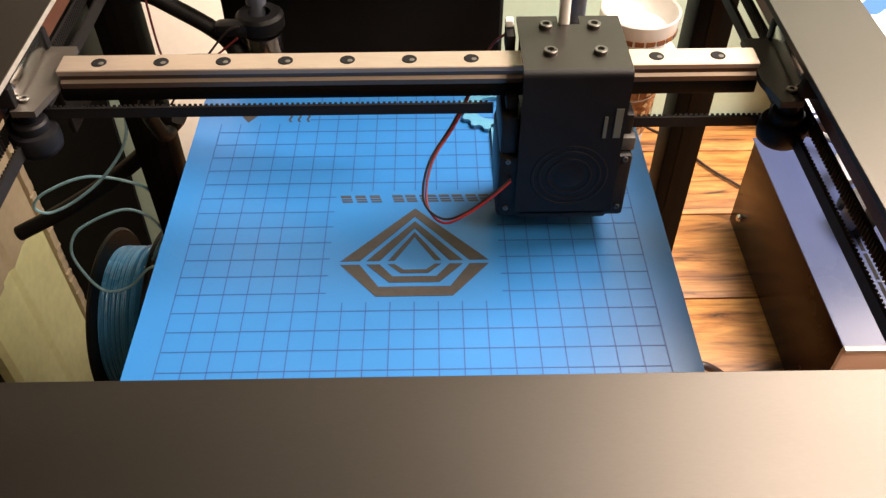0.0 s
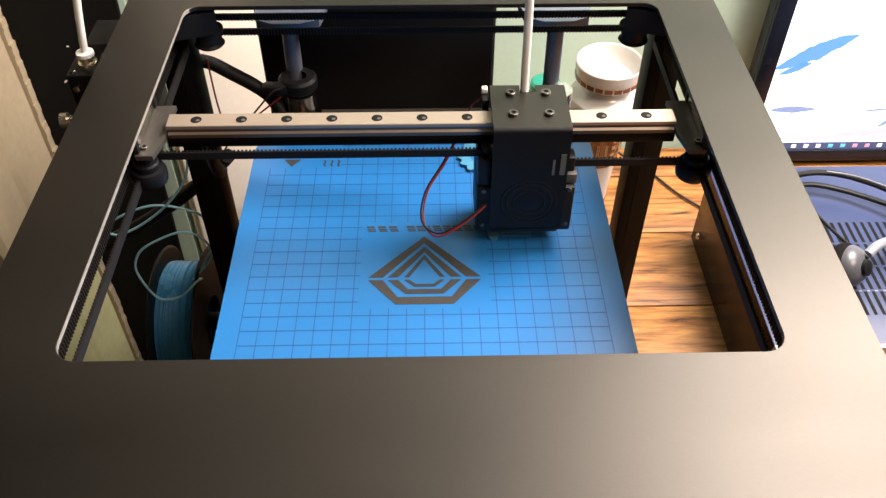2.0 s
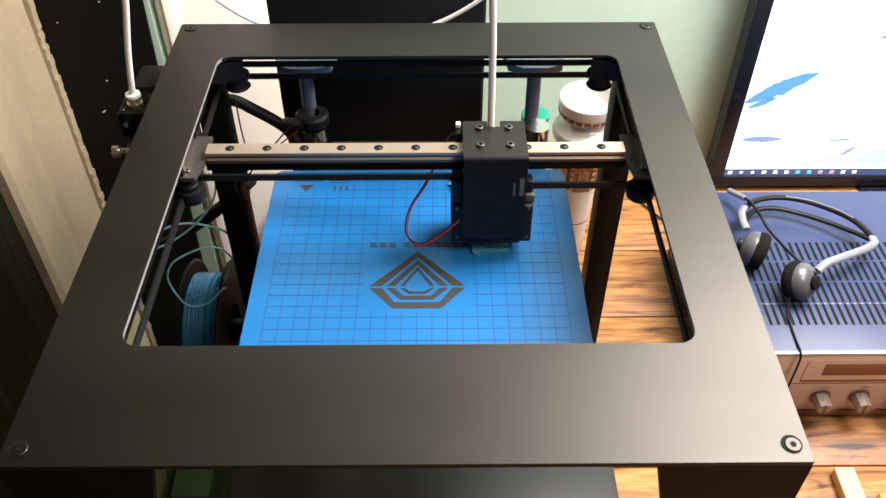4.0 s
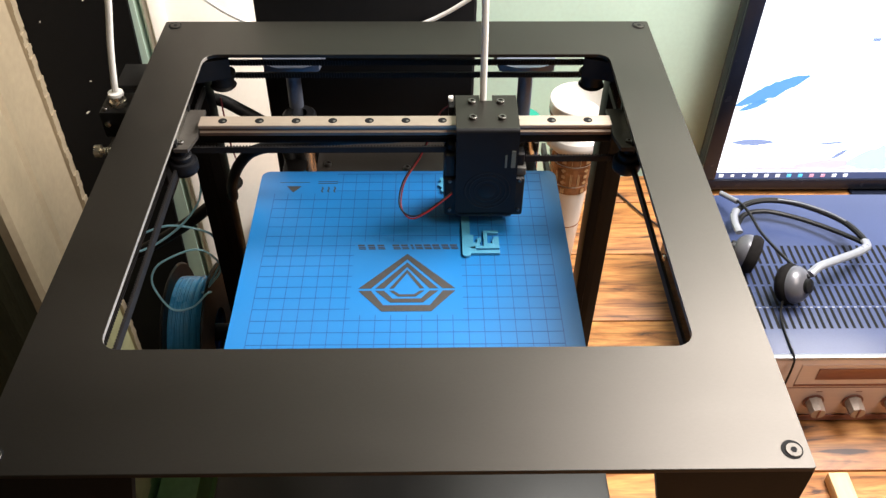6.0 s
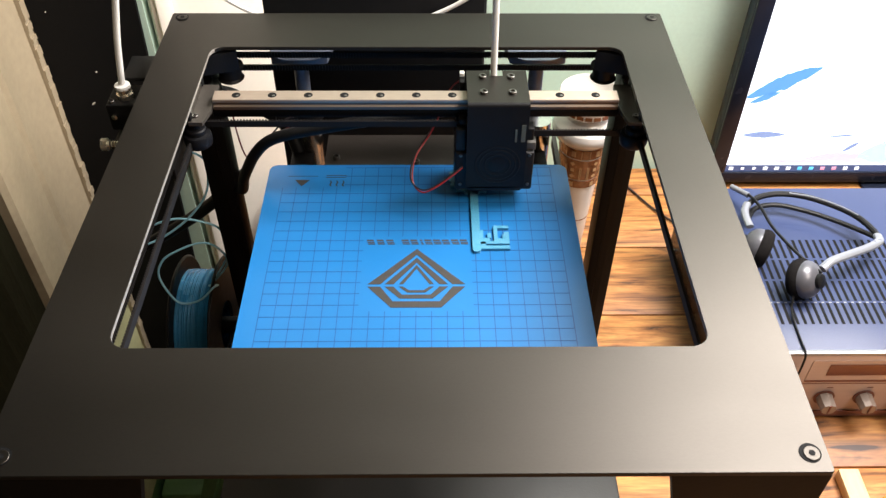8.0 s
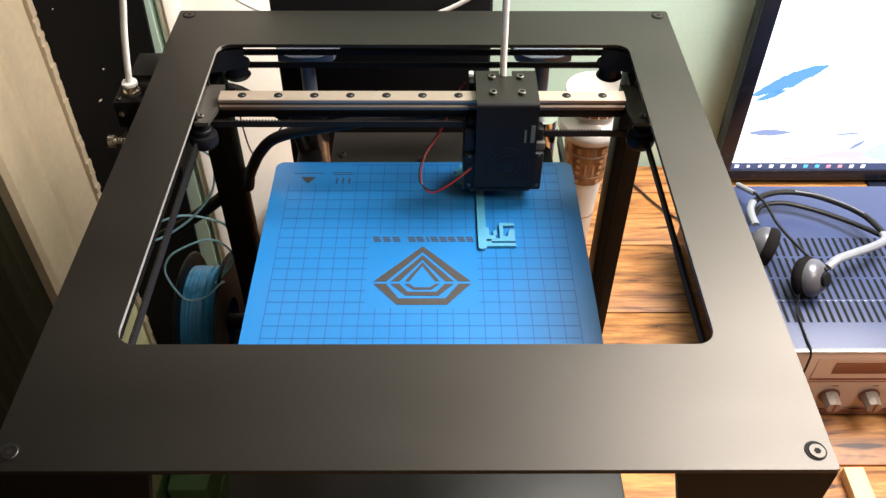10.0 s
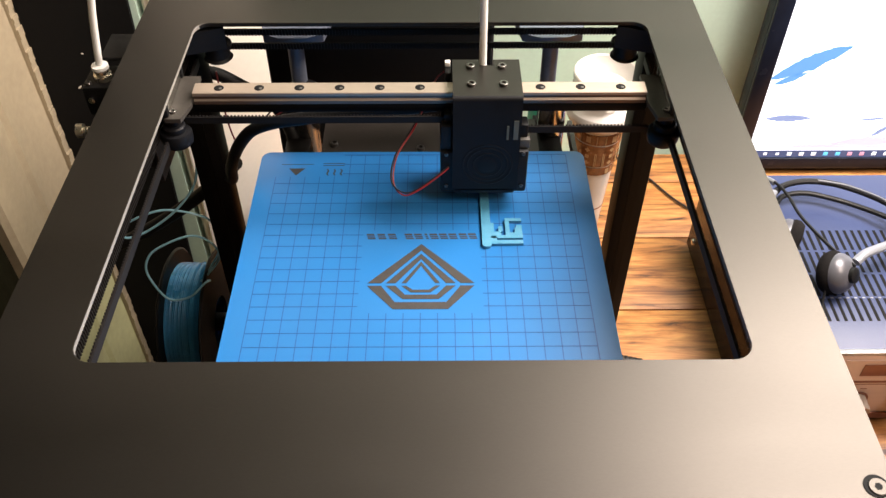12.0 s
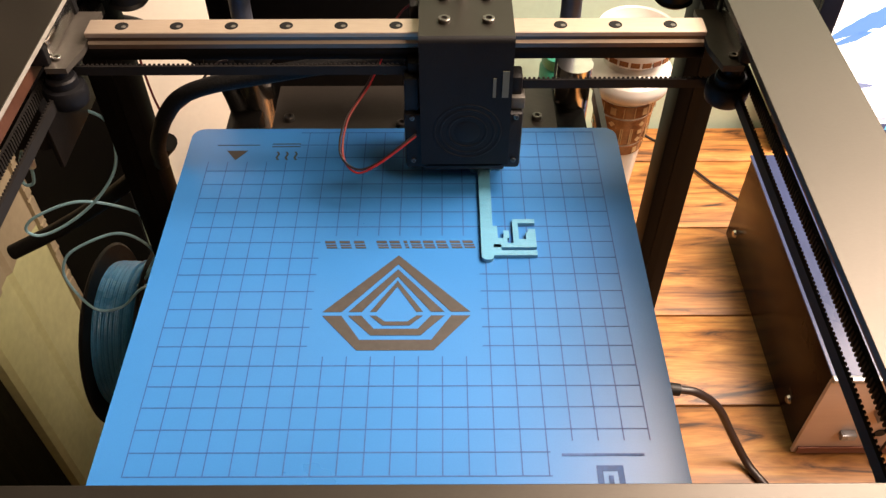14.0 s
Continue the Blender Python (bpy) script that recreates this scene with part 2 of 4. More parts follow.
def box(bm, x0, x1, y0, y1, z0, z1, bevel=0.0):
    r = bmesh.ops.create_cube(bm, size=1)
    bmesh.ops.transform(bm, verts=r["verts"], matrix=Matrix.Translation(((x0 + x1) / 2, (y0 + y1) / 2, (z0 + z1) / 2)) @ Matrix.Diagonal((abs(x1 - x0), abs(y1 - y0), abs(z1 - z0), 1)))
    if bevel:
        edges = list({e for v in r["verts"] for e in v.link_edges})
        bmesh.ops.bevel(bm, geom=edges, offset=bevel, segments=2, affect="EDGES", profile=0.5)
    return bm


def boxes(*args, bevel=0.0):
    bm = bmesh.new()
    for a in args:
        box(bm, *a, bevel=bevel)
    return bm


def rod(bm, p, q, r, r2=None, seg=20):
    p, q = Vector(p), Vector(q)
    m = Matrix.Translation((p + q) / 2) @ (q - p).to_track_quat("Z", "Y").to_matrix().to_4x4()
    bmesh.ops.create_cone(bm, cap_ends=True, segments=seg, radius1=r, radius2=r if r2 is None else r2, depth=(q - p).length, matrix=m)
    return bm


def rods(*args, seg=20):
    bm = bmesh.new()
    for a in args:
        rod(bm, *a, seg=seg)
    return bm


def lathe(profile, seg=40, center=(0, 0, 0)):
    """A turned shape round z from (radius, height) pairs."""
    bm = bmesh.new()
    rings = []
    for r, z in profile:
        rings.append([bm.verts.new((center[0] + max(r, 1e-5) * math.cos(2 * math.pi * i / seg), center[1] + max(r, 1e-5) * math.sin(2 * math.pi * i / seg), center[2] + z)) for i in range(seg)])
    for a, b in zip(rings, rings[1:]):
        for i in range(seg):
            bm.faces.new((a[i], a[(i + 1) % seg], b[(i + 1) % seg], b[i]))
    bmesh.ops.recalc_face_normals(bm, faces=bm.faces)
    return bm


def smooth_path(points, n=8):
    """Catmull-Rom through the points."""
    pts = [Vector(p) for p in points]
    pts = [pts[0] * 2 - pts[1]] + pts + [pts[-1] * 2 - pts[-2]]
    out = []
    for a, b, c, d in zip(pts, pts[1:], pts[2:], pts[3:]):
        for i in range(n):
            t = i / n
            out.append(0.5 * ((2 * b) + (c - a) * t + (2 * a - 5 * b + 4 * c - d) * t * t + (3 * b - a - 3 * c + d) * t ** 3))
    return out + [pts[-2]]


def hose(points, r, seg=10, n=8, flat=1.0):
    """A round tube along a smooth path."""
    path = smooth_path(points, n)
    bm, rings, up = bmesh.new(), [], Vector((0.13, 0.31, 0.94))
    for i, p in enumerate(path):
        d = (path[min(i + 1, len(path) - 1)] - path[max(i - 1, 0)]).normalized()
        u = d.cross(up).normalized() if abs(d.dot(up)) < 0.99 else d.orthogonal().normalized()
        v = d.cross(u).normalized()
        up = -v if (-v).dot(up) > 0 else v
        rings.append([bm.verts.new(p + (u * math.cos(2 * math.pi * k / seg) + v * flat * math.sin(2 * math.pi * k / seg)) * r) for k in range(seg)])
    for a, b in zip(rings, rings[1:]):
        for k in range(seg):
            bm.faces.new((a[k], a[(k + 1) % seg], b[(k + 1) % seg], b[k]))
    bm.faces.new(rings[0]), bm.faces.new(rings[-1])
    bmesh.ops.recalc_face_normals(bm, faces=bm.faces)
    return bm


def prism(outline, z0, z1):
    """A flat outline in x and y, drawn up from z0 to z1."""
    bm = bmesh.new()
    lo, hi = [bm.verts.new((x, y, z0)) for x, y in outline], [bm.verts.new((x, y, z1)) for x, y in outline]
    bm.faces.new(lo[::-1]), bm.faces.new(hi)
    for i in range(len(outline)):
        j = (i + 1) % len(outline)
        bm.faces.new((lo[i], lo[j], hi[j], hi[i]))
    bmesh.ops.recalc_face_normals(bm, faces=bm.faces)
    return bm


def mesh_of(name, bm, material, smooth=True):
    me = bpy.data.meshes.new(name)
    bm.to_mesh(me)
    bm.free()
    me.materials.append(material)
    if smooth:
        me.polygons.foreach_set("use_smooth", [True] * len(me.polygons))
        me.set_sharp_from_angle(angle=radians(32))
    return me


def part(name, bm, material, parent=None, label=""):
    ob = new(name, mesh_of(name, bm, material))
    if parent is not None:
        ob.parent = parent
    if label:
        ob["label"] = label
    return ob


def thing(name, bm, material, label, category, kind="", group=""):
    return tagged(part(name, bm, material), label, category, group, kind)


def holder(name, label, category, at=(0, 0, 0)):
    ob = new(name)
    ob.location = at
    return tagged(ob, label, category)


def rounded(x0, x1, y0, y1, r, n=6, corners=(1, 1, 1, 1)):
    """Outline of a rectangle with round corners, counter-clockwise from the front right."""
    out = []
    for k, (cx, cy, a) in enumerate(((x1, y0, -90), (x1, y1, 0), (x0, y1, 90), (x0, y0, 180))):
        rr = r * corners[k]
        if rr == 0:
            out.append((cx, cy))
            continue
        px, py = cx - rr if cx == x1 else cx + rr, cy - rr if cy == y1 else cy + rr
        out += [(px + rr * math.cos(radians(a + 90 * i / n)), py + rr * math.sin(radians(a + 90 * i / n))) for i in range(n + 1)]
    return out


def framed(outer, inner, z0, z1):
    """A plate with an opening: both outlines have the same count of corners."""
    bm = bmesh.new()
    ring = [[bm.verts.new((x, y, z)) for x, y in o] for o in (outer, inner) for z in (z0, z1)]
    n = len(outer)
    for i in range(n):
        j = (i + 1) % n
        bm.faces.new((ring[0][i], ring[0][j], ring[1][j], ring[1][i]))
        bm.faces.new((ring[2][j], ring[2][i], ring[3][i], ring[3][j]))
        bm.faces.new((ring[1][i], ring[1][j], ring[3][j], ring[3][i]))
        bm.faces.new((ring[0][j], ring[0][i], ring[2][i], ring[2][j]))
    bmesh.ops.recalc_face_normals(bm, faces=bm.faces)
    return bm


# ---- setting ----
def setting():
    thing("floor", boxes((-1.6, 2.2, -2.2, 0.586, -0.05, 0.0)), M_FLOOR, "brown wooden floor of the room", "floor", "structure")
    thing("ceiling", boxes((-1.6, 2.2, -2.2, 0.586, 2.6, 2.65)), M_CEIL, "plain white painted ceiling", "ceiling", "structure")
    thing("wall_back", boxes((-1.6, 2.2, 0.486, 0.586, 0, 2.6)), M_MINT, "mint green painted wall behind the table", "wall", "structure")
    thing("wall_front", boxes((-1.6, 2.2, -2.3, -2.2, 0, 2.6)), M_CLOSE, "plain pale wall closing the room", "wall", "structure")
    thing("wall_right", boxes((2.2, 2.3, -2.2, 0.586, 0, 2.6)), M_CLOSE, "plain pale wall closing the room", "wall", "structure")
    thing("wall_left", boxes((-1.7, -1.6, -2.2, 0.586, 0, 2.6)), M_CLOSE, "plain pale wall closing the room", "wall", "structure")
    # white board leaning on the wall, and the black one beside it
    thing("white_board", boxes((0.0, 0.128, 0.0, 0.012, 0.0, 1.9), (0.004, 0.022, -0.006, -0.0002, 0.0, 1.9), bevel=0.002), M_WALLW, "white painted board standing behind the printer", "board").matrix_basis = pose(-0.292, 0.404, 0, 0, 0, 32)
    slab = prism([(-0.4245, 0.0), (-0.340, 0.0), (-0.314, 0.78), (-0.302, 1.1), (-0.262, 1.6), (-0.4245, 1.6)], -0.43, -0.40)
    slab.transform(Matrix.Rotation(radians(90), 4, "X"))
    thing("black_board", slab, M_BLACKCLOTH, "matt black board standing by the door frame, chipped to white", "board")
    board = bpy.data.objects["black_board"]
    # narrow return of the wall between the two boards
    corner = prism([(-0.339, 0.0), (-0.3, 0.0), (-0.3, 1.12), (-0.301, 1.12), (-0.313, 0.78)], -0.486, -0.403)
    corner.transform(Matrix.Rotation(radians(90), 4, "X"))
    thing("wall_return", corner, M_MINT, "mint green painted corner of the wall", "wall", "structure")
    for x, z, w, h, a in ((-0.386, 0.862, 0.0032, 0.0011, 40), (-0.352, 1.005, 0.0013, 0.0007, 20), (-0.405, 0.980, 0.0011, 0.0007, 60), (-0.371, 0.905, 0.0014, 0.0008, 0)):
        chip = part("chip", prism([(-w, 0), (-w * 0.3, -h), (w, -h * 0.4), (w * 0.6, h * 0.8), (-w * 0.4, h)], 0, 0.0004), M_WALLW, board, "small white chip in the paint")
        chip.matrix_basis = Matrix.Translation((x, 0.3998, z)) @ Matrix.Rotation(radians(90), 4, "X") @ Matrix.Rotation(radians(a), 4, "Z")


def door_frame():
    """Cream profiled door frame with a rough edge towards the black board."""
    random.seed(4)
    t = holder("door_frame", "cream painted door frame with a rough chipped edge", "door frame")
    prof = [(-0.425, 0.43), (-0.428, 0.395), (-0.434, 0.350), (-0.431, 0.318), (-0.435, 0.312), (-0.435, 0.296), (-0.432, 0.290), (-0.4325, 0.246), (-0.438, 0.240), (-0.60, 0.240), (-0.60, 0.43)]
    part("jamb", prism(prof, 0.64, 2.1), M_CREAM, t)
    part("lower_jamb", prism(prof, 0.22, 0.6395), M_DADO, t, "olive green painted lower part")
    part("plinth", prism(prof, 0.0, 0.2195), M_GREENPAINT, t, "leaf green painted plinth")
    part("skirting", boxes((-0.4240, -0.358, 0.262, 0.399, 0.0, 0.21), (-0.4240, -0.352, 0.256, 0.399, 0.0, 0.14), bevel=0.006), M_GREENPAINT, t, "leaf green painted skirting block")
    bm = bmesh.new()
    z = 0.3
    while z < 1.85:
        h, w = random.uniform(0.0015, 0.009), random.uniform(0.0, 0.0022) + 0.0012 * math.sin(z * 23) ** 2
        box(bm, -0.4285, -0.4255 + w, 0.388, 0.3995, z, z + h)
        z += h
    part("chipped_edge", bm, M_CREAM, t, "rough chipped paint edge")


def curtain():
    """Dark folded curtain hanging in front of the door frame."""
    random.seed(12)
    front, y = [], 0.2385
    while y > -0.6:
        d = random.uniform(0.018, 0.032)
        for k in range(5):
            front.append((-0.448 - 0.016 * math.sin(math.pi * k / 5) ** 0.7 + random.uniform(-0.001, 0.001), y - d * k / 5))
        y -= d
    back = [(-0.53, front[-1][1]), (-0.53, 0.2385)]
    thing("curtain", prism(front + back, 0.02, 2.05), M_CURTAIN, "dark olive curtain hanging beside the door frame", "curtain")


def table():
    t = holder("table", "stained pine plank table with burnt dark grain", "table")
    y = -0.42
    for w in (0.098, 0.121, 0.092, 0.118, 0.105, 0.096, 0.112, 0.1, 0.12):
        y1 = min(y + w, 0.479)
        bm = boxes((-0.19, 1.35, y + 0.0008, y1 - 0.0008, TABLE - 0.028, TABLE), bevel=0.0012)
        part("plank", bm, M_WOOD, t)
        y = y1
    for x in (-0.15, 1.28):
        for yy in (-0.36, 0.44):
            part("leg", boxes((x - 0.03, x + 0.03, yy - 0.03, yy + 0.03, 0, TABLE - 0.029), bevel=0.003), M_WOOD, t)


# ---- the printer ----
def screw(parent, x, y, z, r=0.0028, h=0.003, name="screw"):
    prof = [(0, 0), (r, 0), (r, h * 0.85), (r * 0.88, h), (r * 0.52, h), (r * 0.5, h * 0.35), (0, h * 0.35)]
    return part(name, lathe(prof, 18, (x, y, z)), M_CAPSCREW, parent)


def fit_to(m, obs):
    """Bring parts that were drawn round the middle to their true width and height."""
    for ob in obs:
        if ob.matrix_basis == Matrix.Identity(4):
            ob.data.transform(m)
        else:
            ob.matrix_basis = Matrix.Translation(m @ ob.matrix_basis.translation) @ ob.matrix_basis.to_3x3().to_4x4()


def printer():
    p = holder("printer", "black framed desktop printer with open top and blue bed", "printer")
    outer = rounded(-0.1925, 0.1925, -0.238, 0.173, 0.0015)
    inner = rounded(-0.1535, 0.1535, -0.165, 0.1225, 0.010)
    top = part("top_plate", framed(outer, inner, PLATE - 0.003, PLATE), M_PLATE, p, "matt black metal top plate with a large opening")
    # edges facing +x coloured paler: the lamp's highlight painted on
    top.data.materials.append(M_EDGE)
    for f in top.data.polygons:
        f.material_index = 1 if f.normal.x > 0.7 else 0
    bv = top.modifiers.new("edge", "BEVEL")
    bv.width, bv.segments, bv.limit_method = 0.0003, 1, "ANGLE"
    for x in (-1, 1):
        for px, y in ((0.184, -0.228), (0.184, 0.166)):
            px *= x
            part("screw_recess", lathe([(0.0, 0.0002), (0.0050, 0.0002), (0.0050, 0.0004), (0, 0.0004)], 32, (px, y, PLATE)), M_BLACKCLOTH, top, "black countersunk ring")
            sc = part("screw", lathe([(0, 0.0005), (0.0039, 0.0005), (0.0039, 0.0007), (0.0036, 0.0009), (0, 0.0009)], 32, (px + 0.0005, y - 0.0005, PLATE)), M_PLATE, top, "flush black flat-head screw")
            part("hex_socket", lathe([(0, 0.0010), (0.0016, 0.0010), (0.0016, 0.0011), (0, 0.0011)], 6, (px + 0.0005, y - 0.0005, PLATE)), M_BLACKCLOTH, sc)
    # frame
    for x in (-0.174, 0.174):
        for y in (0.150, -0.2145):
            s = 0.0115
            bm = boxes((x - s, x + s, y - s, y + s, TABLE, PLATE - 0.0035), bevel=0.001)
            for d in (-1, 1):
                box(bm, x - 0.003, x + 0.003, y + d * (s + 0.0002) - 0.0004, y + d * (s + 0.0002) + 0.0004, TABLE, PLATE - 0.004)
            part("post", bm, M_EXTR, p)
    for x in (-0.176, 0.176):
        part("side_beam", boxes((x - 0.01, x + 0.01, -0.2075, 0.1295, 1.0795, 1.1065), bevel=0.001), M_EXTR, p)
        # the rail's brown stands in for warm light reflected off the metal
        sx = 0.166 if x > 0 else -0.166
        part("side_rail", boxes((sx - 0.0045, sx + 0.0045, -0.16, 0.125, 1.083, 1.095), bevel=0.001), M_BROWN, p, "linear rail, warm reflection put in as brown")
    part("rear_beam", boxes((-0.157, 0.157, 0.1375, 0.1565, 1.0985, 1.1065), bevel=0.001), M_EXTR, p)
    part("front_beam", boxes((-0.157, 0.157, -0.2295, -0.2095, 1.088, 1.1065), bevel=0.001), M_EXTR, p)
    for x in (-1, 1):
        gusset = prism([(x * 0.1150, 1.1068), (x * 0.1853, 1.1068), (x * 0.1853, 1.020), (x * 0.1400, 1.020), (x * 0.1300, 1.034)], 0.2405, 0.2465)
        gusset.transform(Matrix.Rotation(radians(90), 4, "X"))
        part("corner_bracket", gusset, M_EXTR, p, "black corner bracket under the plate")
    # base with the control panel
    part("base_cover", boxes((-0.178, 0.178, -0.236, 0.02, TABLE + 0.004, 0.755), bevel=0.003), M_BASE, p, "dark grey base cover")
    # belts along the sides and the back
    for x in (-1, 1):
        for dx, z in ((0.1565, 1.0705), (0.1640, 1.0745)):
            bm = boxes((x * dx - 0.0006, x * dx + 0.0006, -0.2, 0.128, z - 0.003, z + 0.003))
            side = 1 if dx < 0.16 else -1
            yy = -0.2
            while yy < 0.126:
                xx = x * dx + side * x * 0.001
                box(bm, xx - 0.0005, xx + 0.0005, yy, yy + 0.0011, z - 0.003, z + 0.003)
                yy += 0.0022
            part("side_belt", bm, M_BELT, p, "toothed black rubber belt")
    for z, y in ((1.0765, 0.1395), (1.0880, 0.1395)):
        bm = boxes((-0.14, 0.14, y - 0.0006, y + 0.0006, z - 0.0024, z + 0.0024))
        xx = -0.14
        while xx < 0.138:
            box(bm, xx, xx + 0.0011, y - 0.0016, y - 0.0006, z - 0.0024, z + 0.0024)
            xx += 0.0022
        part("rear_belt", bm, M_BELT, p, "toothed black rubber belt")
    for x in (-1, 1):
        prof = [(0, -0.006), (0.0085, -0.006), (0.0100, -0.0045), (0.0085, -0.003), (0.0085, 0.004), (0.0105, 0.0045), (0.0105, 0.007), (0, 0.007)]
        part("rear_pulley", lathe(prof, 22, (x * 0.1410, 0.1265, 1.080)), M_BLACK, p)
        part("pulley_bracket", prism([(x * 0.131, 0.1165), (x * 0.158, 0.1075), (x * 0.158, 0.134), (x * 0.136, 0.134)], 1.0885, 1.105), M_BLACK, p)
    # lift rods behind the bed
    for x in (-0.094, 0.095):
        part("rod_bracket", prism([(x - 0.026, 0.185), (x - 0.022, 0.162), (x - 0.010, 0.156), (x + 0.010, 0.156), (x + 0.022, 0.162), (x + 0.026, 0.185)], 1.066, 1.0725), M_ROD, p)
        part("lift_rod", rods(((x, 0.152, 0.76), (x, 0.166, 1.066), 0.006)), M_ROD, p, "smooth pale steel rod")
        part("bearing_tube", rods(((x + 0.004, 0.1500, 0.940), (x + 0.004, 0.1500, 1.018), 0.0105), seg=30), M_STEEL, p, "bright steel bearing tube")
        if x < 0:
            part("bearing_collar", lathe([(0.0065, 0), (0.0125, 0), (0.0140, 0.002), (0.0140, 0.009), (0.0120, 0.011), (0.0065, 0.011)], 26, (x + 0.003, 0.1540, 1.0190)), M_BLACK, p)
    clamp = boxes((-0.116, -0.096, 0.141, 0.151, 1.0195, 1.0285), bevel=0.003)
    part("sensor_arm", clamp, M_BLACK, p)
    # bed
    part("bed_carrier", prism([(-0.112, 0.10), (0.119, 0.10), (0.119, 0.158), (0.1155, 0.158), (0.1155, 0.113), (0.0895, 0.113), (0.0895, 0.160), (-0.0785, 0.160), (-0.0785, 0.113), (-0.112, 0.113)], 0.985, 0.9945), M_GREY, p, "dark grey metal bed carrier")
    part("heater_plate", boxes((-0.119, 0.119, -0.13, 0.109, 0.9955, 0.9985), bevel=0.0006), M_STEEL, p)
    for x, y in ((-0.069, 0.127), (0.078, 0.127), (-0.002, 0.121)):
        screw(p, x, y, 0.9945, 0.003, 0.0032)
    for x in (-0.1, 0.1):
        part("bed_arm", boxes((x - 0.01, x + 0.01, -0.12, 0.18, 0.972, 0.984), bevel=0.001), M_EXTR, p)
    keep = ("top_plate", "post", "base_cover", "bed_carrier", "heater_plate", "bed_arm", "screw")
    fit_to(Matrix.Translation((0, 0.009, -0.0065)) @ Matrix.Diagonal((1.038, 1, 1, 1)), [c for c in p.children if c.name.split(".")[0] not in keep])
    bed_sheet(p)
    gantry = gantry_part(p)
    fit_to(Matrix.Translation((0, 0, -0.0065)) @ Matrix.Diagonal((1.04, 1, 1, 1)), [gantry] + list(gantry.children_recursive))
    print_head = head_part(p)
    fit_to(Matrix.Translation((0, 0.0025, -0.0065)) @ Matrix.Diagonal((1.03, 1, 1, 1)), [print_head] + [c for c in print_head.children if c.name.split(".")[0] not in ("heat_block", "nozzle")])
    return gantry, print_head


def bed_sheet(p):
    sheet = part("bed_sheet", prism(rounded(-0.1215, 0.1215, -0.1325, 0.1118, 0.007), 0.9988, BED), M_SHEET, p, "bright blue printing sheet with a fine grid")
    q, z0, z1 = 0.0108, BED + 0.00006, BED + 0.00016
    w = 0.00025
    # clear fields round the mark and the lettering
    fields = [(-0.040, 0.040, -0.049, 0.026), (-0.110, -0.059, 0.083, 0.109), (0.066, 0.112, -0.14, -0.092)]

    def cut(a, b, fixed, along_x):
        spans = [(a, b)]
        for x0, x1, y0, y1 in fields:
            lo, hi, f0, f1 = (x0, x1, y0, y1) if along_x else (y0, y1, x0, x1)
            if f0 < fixed < f1:
                spans = [s for c, d in spans for s in ((c, min(d, lo)), (max(c, hi), d)) if s[1] - s[0] > 1e-4]
        return spans
    bm = bmesh.new()
    for i in range(21):
        c = -10 * q + i * q
        for a, b in cut(-10 * q, 10 * q, c, False):
            box(bm, c - w, c + w, a, b, z0, z1)
        for a, b in cut(-10 * q, 10 * q, c, True):
            box(bm, a, b, c - w, c + w, z0, z1)
    tagged(part("grid_print", bm, M_LINE, sheet, "thin dark blue printed grid lines"), kind="stuff")
    # gem mark: nested bands of a cut stone
    cx, mid = 0.0, -0.0246
    shapes = []
    for wx, iw, top, itop, bot, ibot, bx, ibx in ((1, 0.74, 1, 0.84, 1, 0.72, 1, 0.94), (0.65, 0.47, 0.75, 0.62, 0.60, 0.42, 0.66, 0.58), (0.36, 0.27, 0.55, 0.45, 0.33, 0.22, 0.36, 0.30)):
        wx, iw, top, itop, bot, ibot, bx, ibx = wx * 0.0348, iw * 0.0348, top * 0.037, itop * 0.037, bot * 0.0211, ibot * 0.0211, bx * 0.0175, ibx * 0.0175
        g = 0.0011
        shapes += [[(cx - wx, mid + g), (cx - iw, mid + g), (cx, mid + itop), (cx, mid + top)], [(cx + iw, mid + g), (cx + wx, mid + g), (cx, mid + top), (cx, mid + itop)]]
        shapes += [[(cx - wx, mid - g), (cx - bx, mid - bot), (cx - ibx, mid - ibot), (cx - iw, mid - g)], [(cx + bx, mid - bot), (cx + wx, mid - g), (cx + iw, mid - g), (cx + ibx, mid - ibot)], [(cx - bx, mid - bot), (cx + bx, mid - bot), (cx + ibx, mid - ibot), (cx - ibx, mid - ibot)]]
    for o in shapes:
        part("gem_band", prism(o, z0, z1 + 0.00005), M_INK, sheet, "printed dark band of a gem-shaped mark")
    bars = []
    for x in (-0.0345, -0.0272, -0.0199, -0.0085, -0.0020, 0.0035, 0.0085, 0.0150, 0.0215, 0.0285, 0.0350):
        wd = 0.0052 if x not in (0.0035,) else 0.0018
        for y0, y1 in ((0.0208, 0.0224), (0.0190, 0.0200), (0.0173, 0.0184)):
            k0, k1 = (0.0199 - y0) * 0.3, (0.0199 - y1) * 0.3
            bars.append([(x - wd / 2 + k1, y1), (x + wd / 2 + k1, y1), (x + wd / 2 + k0, y0), (x - wd / 2 + k0, y0)])
    for o in bars:
        part("lettering_bar", prism(o, z0, z1 + 0.00005), M_INK, sheet, "printed slanted dark bar of lettering")
    warn = [[(-0.0885, 0.0925), (-0.0765, 0.0925), (-0.0825, 0.0845)], [(-0.0945, 0.0975), (-0.0705, 0.0975), (-0.0705, 0.0970), (-0.0945, 0.0970)], [(-0.0635, 0.0985), (-0.0475, 0.0985), (-0.0475, 0.0978), (-0.0635, 0.0978)], [(-0.0635, 0.0962), (-0.0475, 0.0962), (-0.0475, 0.0955), (-0.0635, 0.0955)]]
